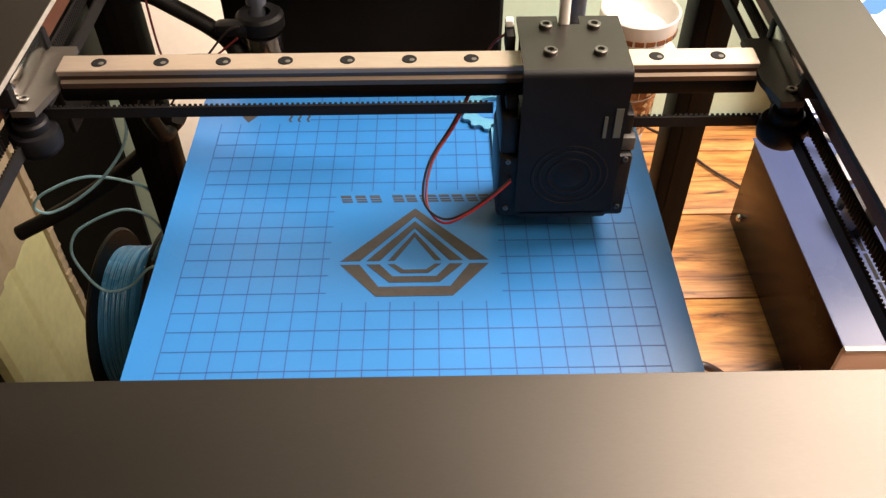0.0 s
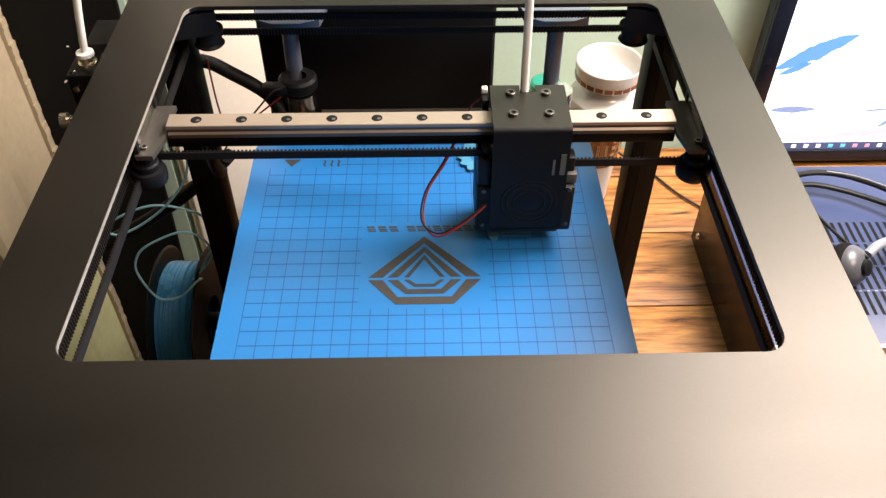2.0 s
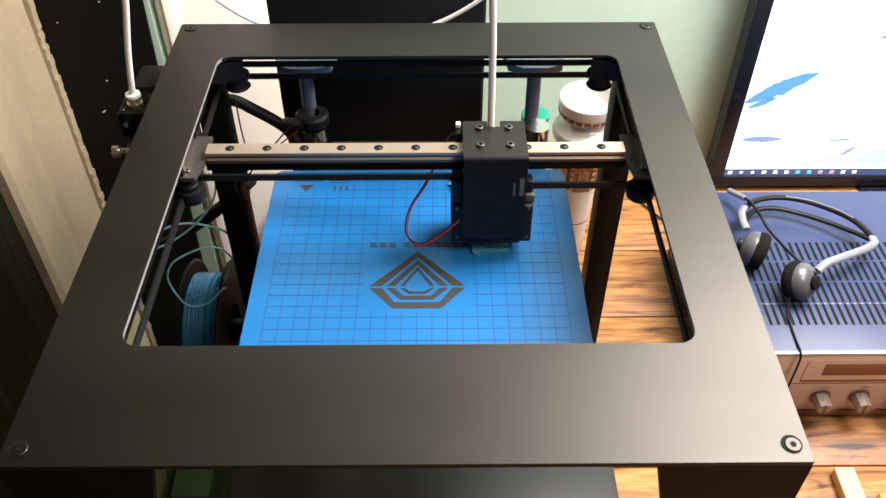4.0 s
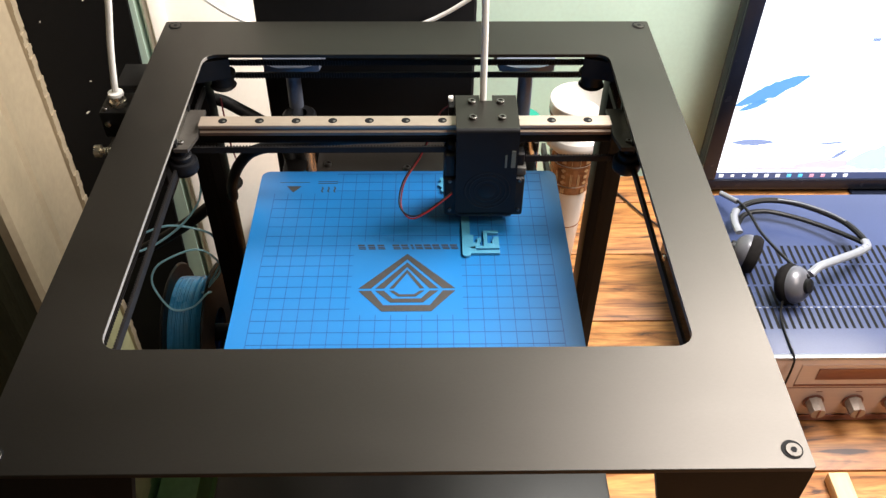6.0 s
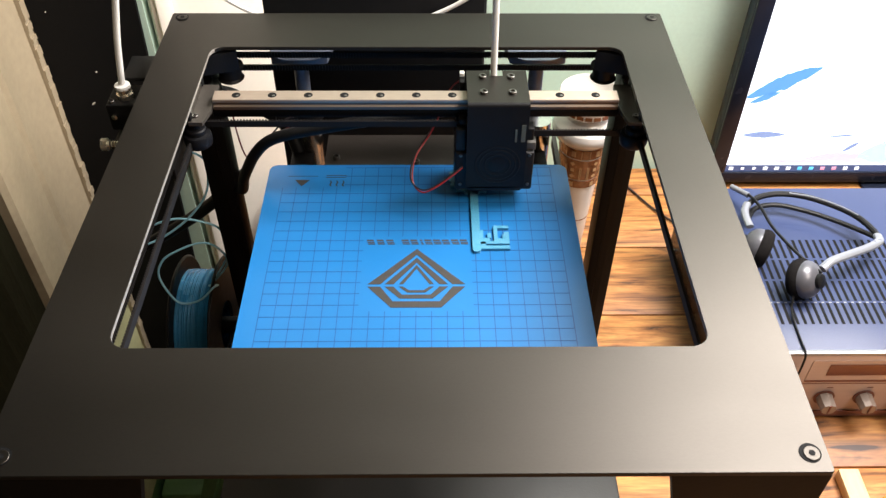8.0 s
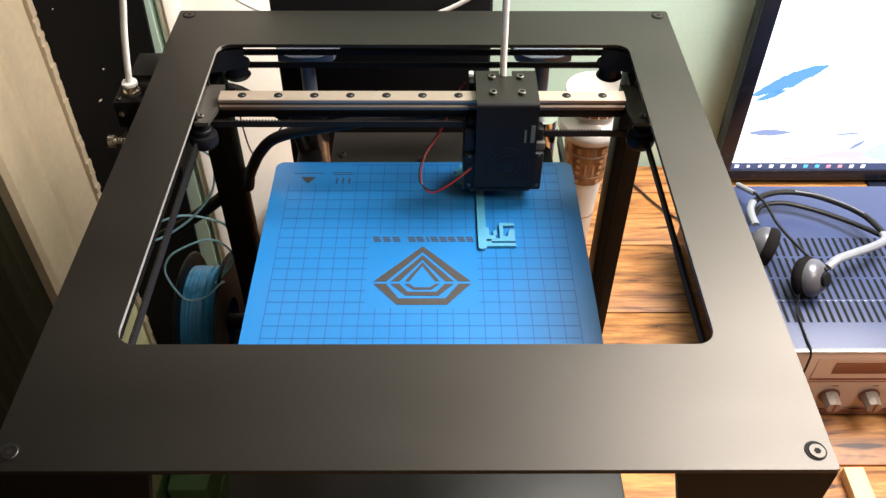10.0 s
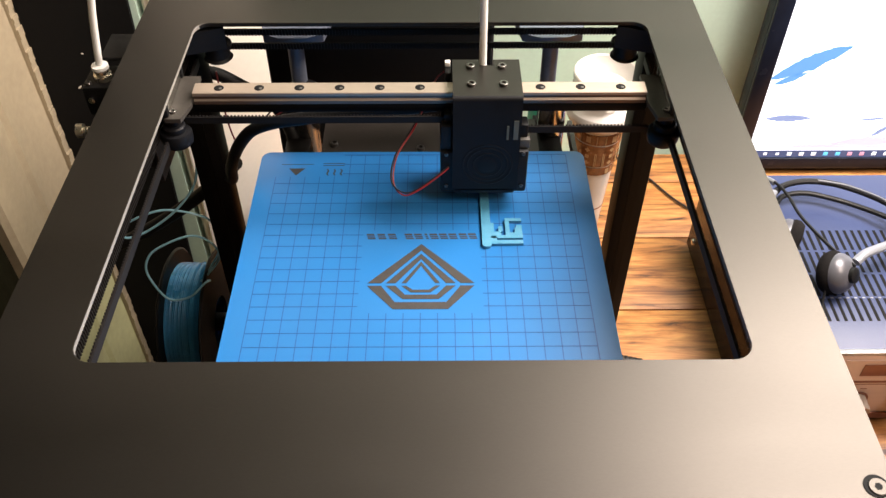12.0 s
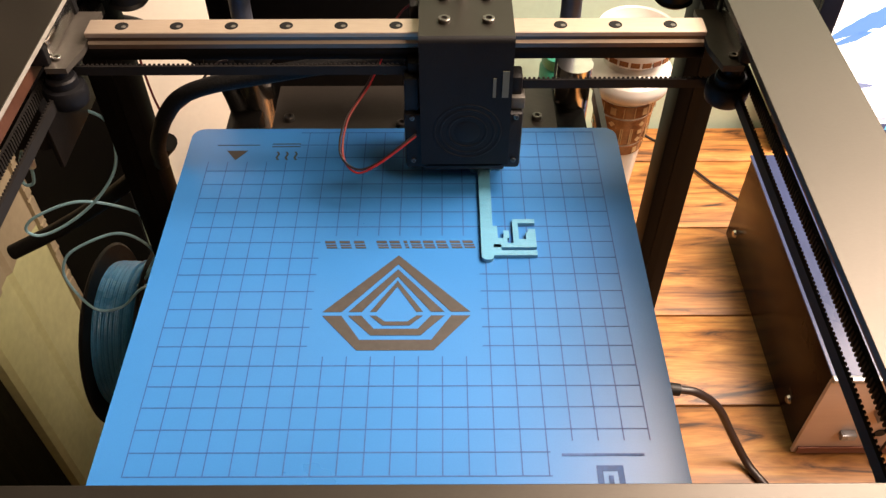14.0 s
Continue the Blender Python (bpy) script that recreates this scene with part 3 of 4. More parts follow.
    for x in (-0.0605, -0.0555, -0.0505):
        warn += [[(x, 0.0915), (x + 0.0012, 0.0915), (x + 0.0022, 0.0895), (x + 0.001, 0.0895)], [(x + 0.001, 0.0895), (x + 0.0022, 0.0895), (x + 0.0012, 0.0865), (x, 0.0865)], [(x, 0.0865), (x + 0.0012, 0.0865), (x + 0.0022, 0.0845), (x + 0.001, 0.0845)]]
    for o in warn:
        o = [(x - 0.0108, y) for x, y in o]
        part("warning_mark", prism(o, z0, z1 + 0.00005), M_INK, sheet, "printed heat warning mark")
    tag = [[(0.0565, -0.0955), (0.0905, -0.0955), (0.0905, -0.0967), (0.0565, -0.0967)], [(0.070, -0.101), (0.0725, -0.101), (0.0725, -0.114), (0.070, -0.114)], [(0.0725, -0.101), (0.0785, -0.101), (0.0785, -0.1035), (0.0725, -0.1035)], [(0.0785, -0.101), (0.081, -0.101), (0.081, -0.114), (0.0785, -0.114)], [(0.0745, -0.1055), (0.0765, -0.1055), (0.0765, -0.114), (0.0745, -0.114)]]
    for o in tag:
        o = [(x + 0.0140, y - 0.0025) for x, y in o]
        part("maker_mark", prism(o, z0, z1 + 0.00005), M_LINE, sheet, "printed square mark under an unreadable line")


def gantry_part(p):
    """The cross beam with its rail, end plates, pulleys and belts; it slides along y."""
    zr = 1.0956
    g = part("gantry", boxes((-0.1425, 0.1425, -0.0062, 0.0062, 1.0805, zr - 0.0088), bevel=0.0008), M_EXTR, p, "sliding cross beam with a steel rail")
    # rail with counterbored holes
    bm = bmesh.new()
    prof = [(-0.0060, 0), (-0.0060, 0.0024), (-0.0045, 0.0034), (-0.0045, 0.0052), (-0.0060, 0.0062), (-0.0060, 0.0082), (-0.0056, 0.0086), (0.0056, 0.0086), (0.0060, 0.0082), (0.0060, 0.0062), (0.0045, 0.0052), (0.0045, 0.0034), (0.0060, 0.0024), (0.0060, 0)]
    ends = []
    for x in (-0.1412, 0.1412):
        ends.append([bm.verts.new((x, y, zr - 0.0086 + z)) for y, z in prof])
    for i in range(len(prof)):
        j = (i + 1) % len(prof)
        bm.faces.new((ends[0][i], ends[0][j], ends[1][j], ends[1][i]))
    bm.faces.new(ends[0][::-1]), bm.faces.new(ends[1])
    bmesh.ops.recalc_face_normals(bm, faces=bm.faces)
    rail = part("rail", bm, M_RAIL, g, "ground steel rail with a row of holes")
    # side faces below the top edge take a darker brown
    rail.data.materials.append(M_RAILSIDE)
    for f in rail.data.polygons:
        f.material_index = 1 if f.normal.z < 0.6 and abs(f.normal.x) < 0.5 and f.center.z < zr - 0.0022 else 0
    for i in range(11):
        x = -0.1255 + 0.0251 * i
        part("rail_hole", lathe([(0.0, 0.0003), (0.0029, 0.0003), (0.0031, 0.0001), (0.0031, -0.0002), (0, -0.0002)], 24, (x, 0, zr)), M_BLACKCLOTH, rail)
        part("hole_bolt", lathe([(0.0, 0.0004), (0.0011, 0.0004), (0.0012, 0.0003), (0, 0.0003)], 6, (x + 0.0011, -0.0008, zr)), M_SCREW, rail)
    for s in (-1, 1):
        part("end_plate", prism([(s * 0.1420, -0.010), (s * 0.1455, -0.026), (s * 0.1550, -0.026), (s * 0.1550, 0.022), (s * 0.1420, 0.022)], 1.0870, 1.0900), M_BRACKET, g, "worn grey end plate")
        part("rail_block", boxes((min(s * 0.1530, s * 0.1620), max(s * 0.1530, s * 0.1620), -0.020, 0.018, 1.0902, 1.1005), bevel=0.0015), M_STEEL, g, "steel carriage block")
        for y0, y1 in ((-0.025, -0.0205), (0.0185, 0.023)):
            part("block_cap", boxes((min(s * 0.1525, s * 0.1625), max(s * 0.1525, s * 0.1625), y0, y1, 1.0902, 1.1), bevel=0.001), M_BLACK, g)
        prof = [(0, -0.0085), (0.0082, -0.0085), (0.0094, -0.0072), (0.0100, -0.004), (0.0100, 0.0), (0.0092, 0.002), (0.0070, 0.0025), (0.0070, 0.006), (0.0062, 0.007), (0.004, 0.0072), (0.004, 0.0105), (0, 0.0105)]
        part("pulley", lathe(prof, 30, (s * 0.1530, -0.0185, 1.0735)), M_SHROUD, g)
        screw(g, s * 0.1515, -0.0185, 1.0900, 0.0022, 0.0015)
    y = -0.0115
    for x0, x1, z in ((-0.152, 0.034, 1.0785), (0.046, 0.152, 1.0700)):
        bm = boxes((x0, x1, y - 0.0006, y + 0.0006, z - 0.0025, z + 0.0025))
        xx = x0
        while xx < x1 - 0.002:
            box(bm, xx, xx + 0.0011, y + 0.0006, y + 0.0016, z - 0.0025, z + 0.0028)
            xx += 0.0022
        part("cross_belt", bm, M_BELT, g, "toothed black rubber belt")
    return g


def head_part(p):
    """The print head that rides on the rail: folded cover, lower fan box, fan, wires, feed tube."""
    zc = 1.1025
    bm = prism([(-0.0215, -0.022), (0.0215, -0.022), (0.0215, 0.0190), (0.0045, 0.0190), (0.0045, 0.012), (-0.0045, 0.012), (-0.0045, 0.0190), (-0.0215, 0.0190)], zc - 0.0015, zc)
    h = part("print_head", bm, M_PLATE, p, "black print head under a folded metal cover")
    # rounded fold and front sheet
    bm, rows = bmesh.new(), []
    prof = [(-0.0220, zc), (-0.0232, zc - 0.0004), (-0.0241, zc - 0.0013), (-0.0245, zc - 0.003), (-0.0245, 1.0270), (-0.0232, 1.0270), (-0.0232, zc - 0.0030), (-0.0220, zc - 0.0015)]
    for x in (-0.0215, 0.0215):
        rows.append([bm.verts.new((x, y, z)) for y, z in prof])
    for i in range(len(prof)):
        j = (i + 1) % len(prof)
        bm.faces.new((rows[0][i], rows[0][j], rows[1][j], rows[1][i]))
    bm.faces.new(rows[0][::-1]), bm.faces.new(rows[1])
    bmesh.ops.recalc_face_normals(bm, faces=bm.faces)
    part("front_cover", bm, M_SHROUD, h, "black folded front sheet")
    for x in (-0.01, 0.01):
        for y in (-0.010, 0.010):
            screw(h, x, y, zc, 0.0028, 0.0020)
    part("rail_carriage", boxes((-0.0205, 0.0205, -0.0135, 0.0135, 1.0885, 1.1008), bevel=0.001), M_STEEL, h)
    part("body", boxes((-0.0205, 0.0205, -0.0225, 0.022, 1.0210, 1.070), bevel=0.0015), M_BLACK, h)
    part("fan_box", boxes((-0.0295, 0.0280, -0.0225, 0.014, 1.0222, 1.058), bevel=0.002), M_BLACK, h, "black fan housing")
    part("side_box", boxes((-0.0290, -0.0218, -0.021, 0.01, 1.0585, 1.078), bevel=0.0012), M_BLACK, h)
    part("side_latch", boxes((0.0218, 0.0285, -0.0195, -0.006, 1.0585, 1.0655), bevel=0.0008), M_SCREW, h, "bright metal tab")
    for z in (0.0095, 0.0135, 0.0165):
        prof = [(z - 0.0007, 0.0), (z + 0.0007, 0.0), (z + 0.0004, 0.00022), (z - 0.0004, 0.00022), (z - 0.0007, 0.0)]
        r = part("fan_ring", lathe(prof, 36), M_SHROUD, h)
        r.matrix_basis = pose(0.001, -0.0246, 1.0485, 90, 0, 0)
    hub = part("fan_hub", lathe([(0, 0.00025), (0.0058, 0.00025), (0.0065, 0.0), (0, 0)], 30), M_SHROUD, h)
    hub.matrix_basis = pose(0.001, -0.0246, 1.0485, 90, 0, 0)
    for x, z in ((-0.0255, 1.0285), (0.0245, 1.0285), (-0.0255, 1.0560), (0.0245, 1.0565)):
        s = part("screw", lathe([(0, 0), (0.0013, 0), (0.0012, 0.0010), (0.0006, 0.0011), (0.0006, 0.0004), (0, 0.0004)], 14), M_CAPSCREW, h)
        s.matrix_basis = pose(x, -0.0226, z, 90, 0, 0)
    for b in ((0.0125, 0.0139, -0.0252, -0.0247, 1.070, 1.081), (0.0168, 0.0198, -0.0252, -0.0247, 1.070, 1.085)):
        part("scratch", boxes(b), M_STRIP, h, "worn pale scratch mark")
    for b in ((0.0217, 0.027, -0.0165, -0.0065, 1.064, 1.0755), (-0.027, -0.0217, -0.0165, -0.0065, 1.0725, 1.084)):
        part("belt_clamp", boxes(b, bevel=0.001), M_BLACK, h)
    part("connector", boxes((-0.0262, -0.0222, 0.008, 0.019, 1.090, 1.0995), bevel=0.0008), M_BLACK, h)
    for b in ((-0.0262, -0.0228, 0.0145, 0.0185, 1.0997, 1.1030), (-0.030, -0.0222, -0.004, 0.004, 1.0785, 1.0825)):
        part("plug", boxes(b, bevel=0.0006), M_WHITE, h, "small white plug")
    part("heat_block", boxes((-0.007, 0.007, 0.002, 0.014, 1.0068, 1.0205), bevel=0.001), M_STEEL, h)
    part("nozzle", lathe([(0, 0.0), (0.0006, 0.0), (0.003, 0.0025), (0.003, 0.0055), (0, 0.0055)], 12, (0, 0.008, BED + 0.0008)), M_BRASS, h)
    for m, off in ((M_RED, 0.0), (M_WBLACK, 0.0013)):
        pts = [(-0.024, -0.0235, 1.045 + off), (-0.031, -0.030, 1.043 + off), (-0.043, -0.034 + off, 1.035), (-0.0535, -0.033 + off, 1.029 + off), (-0.0605 - off, -0.024, 1.033 + off), (-0.0580 - off, -0.010, 1.045), (-0.0470 - off, 0.004, 1.057), (-0.0375, 0.014, 1.075), (-0.032, 0.018, 1.088), (-0.025, 0.017, 1.096)]
        part("wire", hose(pts, 0.00058, 8), m, h, "thin red and black fan wire")
    part("feed_tube", hose([(-0.002, 0.0148, 1.085), (-0.002, 0.0148, 1.11), (-0.004, 0.018, 1.20), (-0.012, 0.030, 1.32), (-0.04, 0.06, 1.45), (-0.09, 0.08, 1.53)], 0.0024, 14), M_WHITE, h, "white plastic feed tube")
    return h


def extruder():
    t = holder("extruder", "black filament feeder with a white tube beside the printer", "extruder")
    part("motor", boxes((-0.2365, -0.1965, 0.092, 0.134, 1.000, 1.0375), bevel=0.003), M_BLACK, t)
    part("feeder_body", boxes((-0.2400, -0.1935, 0.1075, 0.1365, 1.038, 1.062), bevel=0.002), M_BLACK, t)
    part("bracket", boxes((-0.2290, -0.1935, 0.128, 0.160, 1.0700, 1.0735), (-0.1960, -0.1930, 0.09, 0.160, 0.99, 1.0700), bevel=0.0006), M_BLACK, t)
    x, y, z = -0.2268, 0.1195, 1.0621
    part("fitting", lathe([(0.0, 0), (0.0064, 0), (0.0064, 0.0035), (0.0046, 0.0040), (0.0046, 0.0058), (0.0056, 0.0062), (0.0056, 0.0084), (0, 0.0084)], 22, (x, y, z)), M_BRASS, t, "nickel push fitting")
    part("collar", lathe([(0.0, 0), (0.0060, 0), (0.0058, 0.0024), (0.0028, 0.0030), (0, 0.0030)], 22, (x, y, z + 0.0085)), M_WHITE, t)
    part("feed_tube", hose([(x, y, z + 0.010), (-0.2248, 0.1195, 1.086), (-0.2205, 0.120, 1.112), (-0.2140, 0.120, 1.142), (-0.203, 0.118, 1.19), (-0.17, 0.112, 1.29), (-0.12, 0.10, 1.40), (-0.09, 0.085, 1.53)], 0.0025, 14), M_WHITE, t, "white plastic feed tube")
    part("spring_screw", rods(((-0.2300, 0.0705, 1.053), (-0.1950, 0.0725, 1.053), 0.0022), ((-0.2340, 0.0703, 1.053), (-0.2295, 0.0705, 1.053), 0.0047)), M_BRASS, t, "knurled spring screw")
    part("spring", rods(*[((-0.2275 + 0.0022 * i, 0.0707, 1.053), (-0.2266 + 0.0022 * i, 0.0707, 1.053), 0.0034) for i in range(9)]), M_STEEL, t, "small steel spring")
    part("lever", boxes((-0.2060, -0.1935, 0.062, 0.1070, 1.0440, 1.0600), bevel=0.002), M_BLACK, t)
    part("inlet_tube", hose([(-0.2310, 0.1200, 0.9640), (-0.2292, 0.1200, 0.9760), (-0.2272, 0.1198, 0.9995)], 0.0026, 12), M_WHITE, t, "short white inlet tube")
    for sx, sy in ((-0.2352, 0.1115), (-0.2352, 0.1325)):
        screw(t, sx, sy, 1.0621, 0.0022, 0.002)
    side = part("screw", lathe([(0, 0), (0.0026, 0), (0.0024, 0.0018), (0, 0.002)], 16), M_STEEL, t)
    side.matrix_basis = pose(-0.2345, 0.1074, 1.052, 90, 0, 0)


def key_print():
    z0, z1 = BED + 0.0003, BED + 0.0024
    t = thing("printed_key", prism(rounded(0.0412, 0.0474, 0.0075, 0.078, 0.0025, 5), z0, z1), M_PRINT, "pale cyan plastic key being printed on the bed", "key")
    bit = [(0.0470, 0.0105, 0.0690, 0.0138), (0.0470, 0.0138, 0.0512, 0.0180), (0.0470, 0.0158, 0.0690, 0.0187), (0.0470, 0.0187, 0.0545, 0.0222), (0.0470, 0.0222, 0.0497, 0.0308), (0.0527, 0.0222, 0.0555, 0.0275),
           (0.0575, 0.0187, 0.0604, 0.0355), (0.0604, 0.0327, 0.0690, 0.0355), (0.0604, 0.0187, 0.0640, 0.0214), (0.0640, 0.0187, 0.0690, 0.0262), (0.0652, 0.0262, 0.0690, 0.0285)]
    for x0, y0, x1, y1 in bit:
        part("bit", boxes((x0, x1, y0, y1, z0, z1 - 0.0002)), M_PRINT, t, "stepped tooth of the key bit")
    bm = bmesh.new()
    n, out, inn = 60, [], []
    cx, cy = 0.0435, 0.092
    for i in range(n):
        a = 2 * math.pi * i / n
        r = 0.0195 if (i // 2) % 2 else 0.0175
        out.append((cx + r * math.cos(a), cy + r * math.sin(a)))
        inn.append((cx + 0.0105 * math.cos(a), cy + 0.0105 * math.sin(a)))
    part("bow", framed(out, inn, z0, z1), M_PRINT, t, "toothed round bow of the key")


def spool():
    cx, cy, cz = -0.229, 0.157, 0.747
    t = holder("filament_spool", "black spool of glossy blue filament on the printer's side", "filament spool")
    for s in (-1, 1):
        prof = [(0.026, -0.0015), (0.073, -0.0015), (0.075, 0), (0.073, 0.0015), (0.026, 0.0015), (0.026, -0.0015)]
        f = part("flange", lathe(prof, 56), M_BLACK, t, "black plastic flange")
        f.matrix_basis = pose(cx + s * 0.020, cy, cz, 0, 90, 0)
    prof = [(0.026, -0.018), (0.0595, -0.018)]
    random.seed(7)
    x = -0.0175
    while x < 0.0170:
        prof += [(0.0595 + random.uniform(-0.0005, 0.0012), x), (0.0587, x + 0.0008)]
        x += 0.0017
    prof += [(0.0595, 0.018), (0.026, 0.018)]
    part("spool_arm", rods(((-0.251, cy, cz), (-0.1860, cy, cz), 0.009), ((-0.253, cy, cz), (-0.250, cy, cz), 0.03)), M_BLACK, t, "black spool holder arm")
    part("holder_bracket", boxes((-0.1890, -0.1857, 0.138, 0.196, cz - 0.013, cz + 0.013), bevel=0.0006), M_BLACK, t)
    w = part("winding", lathe(prof, 56), M_WOUND, t, "glossy blue wound filament")
    w.matrix_basis = pose(cx, cy, cz, 0, 90, 0)
    low = [(-0.216, 0.157, 0.8075), (-0.2030, 0.146, 0.8200), (-0.2024, 0.130, 0.8331), (-0.2180, 0.126, 0.8190), (-0.2396, 0.128, 0.8150), (-0.2512, 0.130, 0.8450), (-0.2460, 0.131, 0.8660), (-0.2315, 0.132, 0.8792), (-0.2044, 0.134, 0.8900), (-0.1900, 0.138, 0.8780), (-0.1885, 0.146, 0.8500), (-0.214, 0.158, 0.8075)]
    part("strand", hose(low, 0.00105, 8, 10), M_FIL, t, "loose pale blue filament loop")
    high = [(-0.213, 0.160, 0.8075), (-0.1890, 0.160, 0.8520), (-0.1860, 0.148, 0.8850), (-0.1915, 0.142, 0.9051), (-0.2231, 0.140, 0.9149), (-0.2560, 0.139, 0.9020), (-0.2680, 0.139, 0.8890), (-0.2600, 0.139, 0.8830), (-0.2400, 0.140, 0.8920), (-0.2141, 0.140, 0.9133), (-0.1930, 0.140, 0.9400), (-0.1850, 0.140, 0.9640), (-0.1862, 0.140, 0.9860), (-0.2079, 0.138, 0.9956), (-0.2293, 0.134, 0.9836), (-0.2420, 0.126, 0.9600), (-0.2415, 0.121, 0.9490), (-0.2345, 0.120, 0.9510), (-0.2310, 0.120, 0.9653)]
    part("strand", hose(high, 0.00105, 8, 10), M_FIL, t, "loose pale blue filament loop")


def cup_stack():
    t = holder("china_canister", "tall white china canister with brown pattern bands", "canister", (0.1795, 0.322, TABLE))
    body = [(0, 0), (0.0140, 0), (0.0152, 0.002), (0.0187, 0.070), (0.0213, 0.110), (0.0231, 0.138), (0.0262, 0.170), (0.0272, 0.1735), (0.0308, 0.1760), (0.0345, 0.1795), (0.0364, 0.1845), (0.0366, 0.1890), (0.0350, 0.1935), (0.0305, 0.1970), (0.0255, 0.1988), (0.0236, 0.2010), (0.0232, 0.2060), (0, 0.2060)]
    part("body", lathe(body, 56), M_CHINA, t, "white glazed china body")

    def girth(z):
        return 0.0213 + (z - 0.11) * 0.0049 / 0.060 + 0.00035
    for z0, z1 in ((0.1150, 0.1255), (0.1275, 0.1560), (0.1580, 0.1718)):
        part("pattern_band", lathe([(girth(z0) - 0.001, z0), (girth(z0) + 0.0004, z0 + 0.0003), (girth(z1) + 0.0004, z1 - 0.0003), (girth(z1) - 0.001, z1)], 56), M_CHINAB, t, "brown glazed pattern band")

    def mark(name, a, z, w, h, turned=0, label=""):
        m = part(name, boxes((-w, w, -0.0003, 0.0003, -h, h)), M_TAN, t, label)
        m.matrix_basis = Matrix.Translation(((girth(z) + 0.0005) * math.cos(a), (girth(z) + 0.0005) * math.sin(a), z)) @ Matrix.Rotation(a + math.pi / 2, 4, "Z") @ Matrix.Rotation(radians(turned), 4, "Y")
    for i in range(18):
        a = 2 * math.pi * i / 18
        if i % 3:
            mark("pattern_stripe", a, 0.14175, 0.0005, 0.0128)
            mark("pattern_stripe", a + 0.06, 0.14175, 0.0003, 0.0128)
            mark("pattern_stripe", a, 0.1649, 0.0004, 0.0060)
        else:
            for k, z in enumerate((0.1328, 0.14175, 0.1507)):
                mark("pattern_lozenge", a, z, 0.0020, 0.0020, 45 if k != 1 else 0, "cream lozenge painted on the brown band")
            mark("pattern_square", a, 0.1649, 0.0024, 0.0036, 0, "cream square painted on the brown band")
            mark("pattern_square", a, 0.1203, 0.0022, 0.0030, 0, "cream square painted on the brown band")
    for i in range(26):
        a = 2 * math.pi * i / 26
        r = 0.0184
        dash = part("pattern_dash", boxes((-0.0018 - 0.0006 * (i % 3), 0.0018, -0.0003, 0.0003, -0.0006, 0.0006)), M_CHINAB, t)
        dash.matrix_basis = Matrix.Translation((r * math.cos(a), r * math.sin(a), 0.062)) @ Matrix.Rotation(a + math.pi / 2, 4, "Z")
    cup = [(0, 0.2062), (0.0234, 0.2062), (0.0262, 0.2085), (0.0292, 0.2115), (0.0308, 0.2135), (0.0318, 0.2180), (0.0326, 0.2240), (0.0328, 0.2310), (0.0318, 0.2322), (0.0305, 0.2308), (0.0296, 0.2230), (0.0245, 0.2150), (0.012, 0.2115), (0, 0.2110)]
    lid = part("cup_lid", lathe(cup, 56), M_CHINA, t, "white cup-shaped lid")
    for i in range(22):
        a = 2 * math.pi * i / 22
        tile = part("lid_tile", boxes((-0.0036, 0.0036, -0.0003, 0.0003, 0, 0.0046)), M_CHINAB, lid)
        tile.matrix_basis = Matrix.Translation((0.0319 * math.cos(a), 0.0319 * math.sin(a), 0.2142)) @ Matrix.Rotation(a + math.pi / 2, 4, "Z")


def rear_box():
    t = holder("black_box", "tall matt black box standing behind the printer", "box")
    part("body", boxes((-0.130, 0.0575, 0.211, 0.29, TABLE, 1.115), bevel=0.003), M_BLACKCLOTH, t)
    part("top_panel", boxes((-0.131, 0.0585, 0.207, 0.291, 1.1155, 1.125), bevel=0.002), M_BLACK, t, "smooth black top panel")
    part("front_panel", boxes((-0.128, 0.0555, 0.2070, 0.2105, TABLE + 0.02, 1.112), bevel=0.001), M_BLACKCLOTH, t)


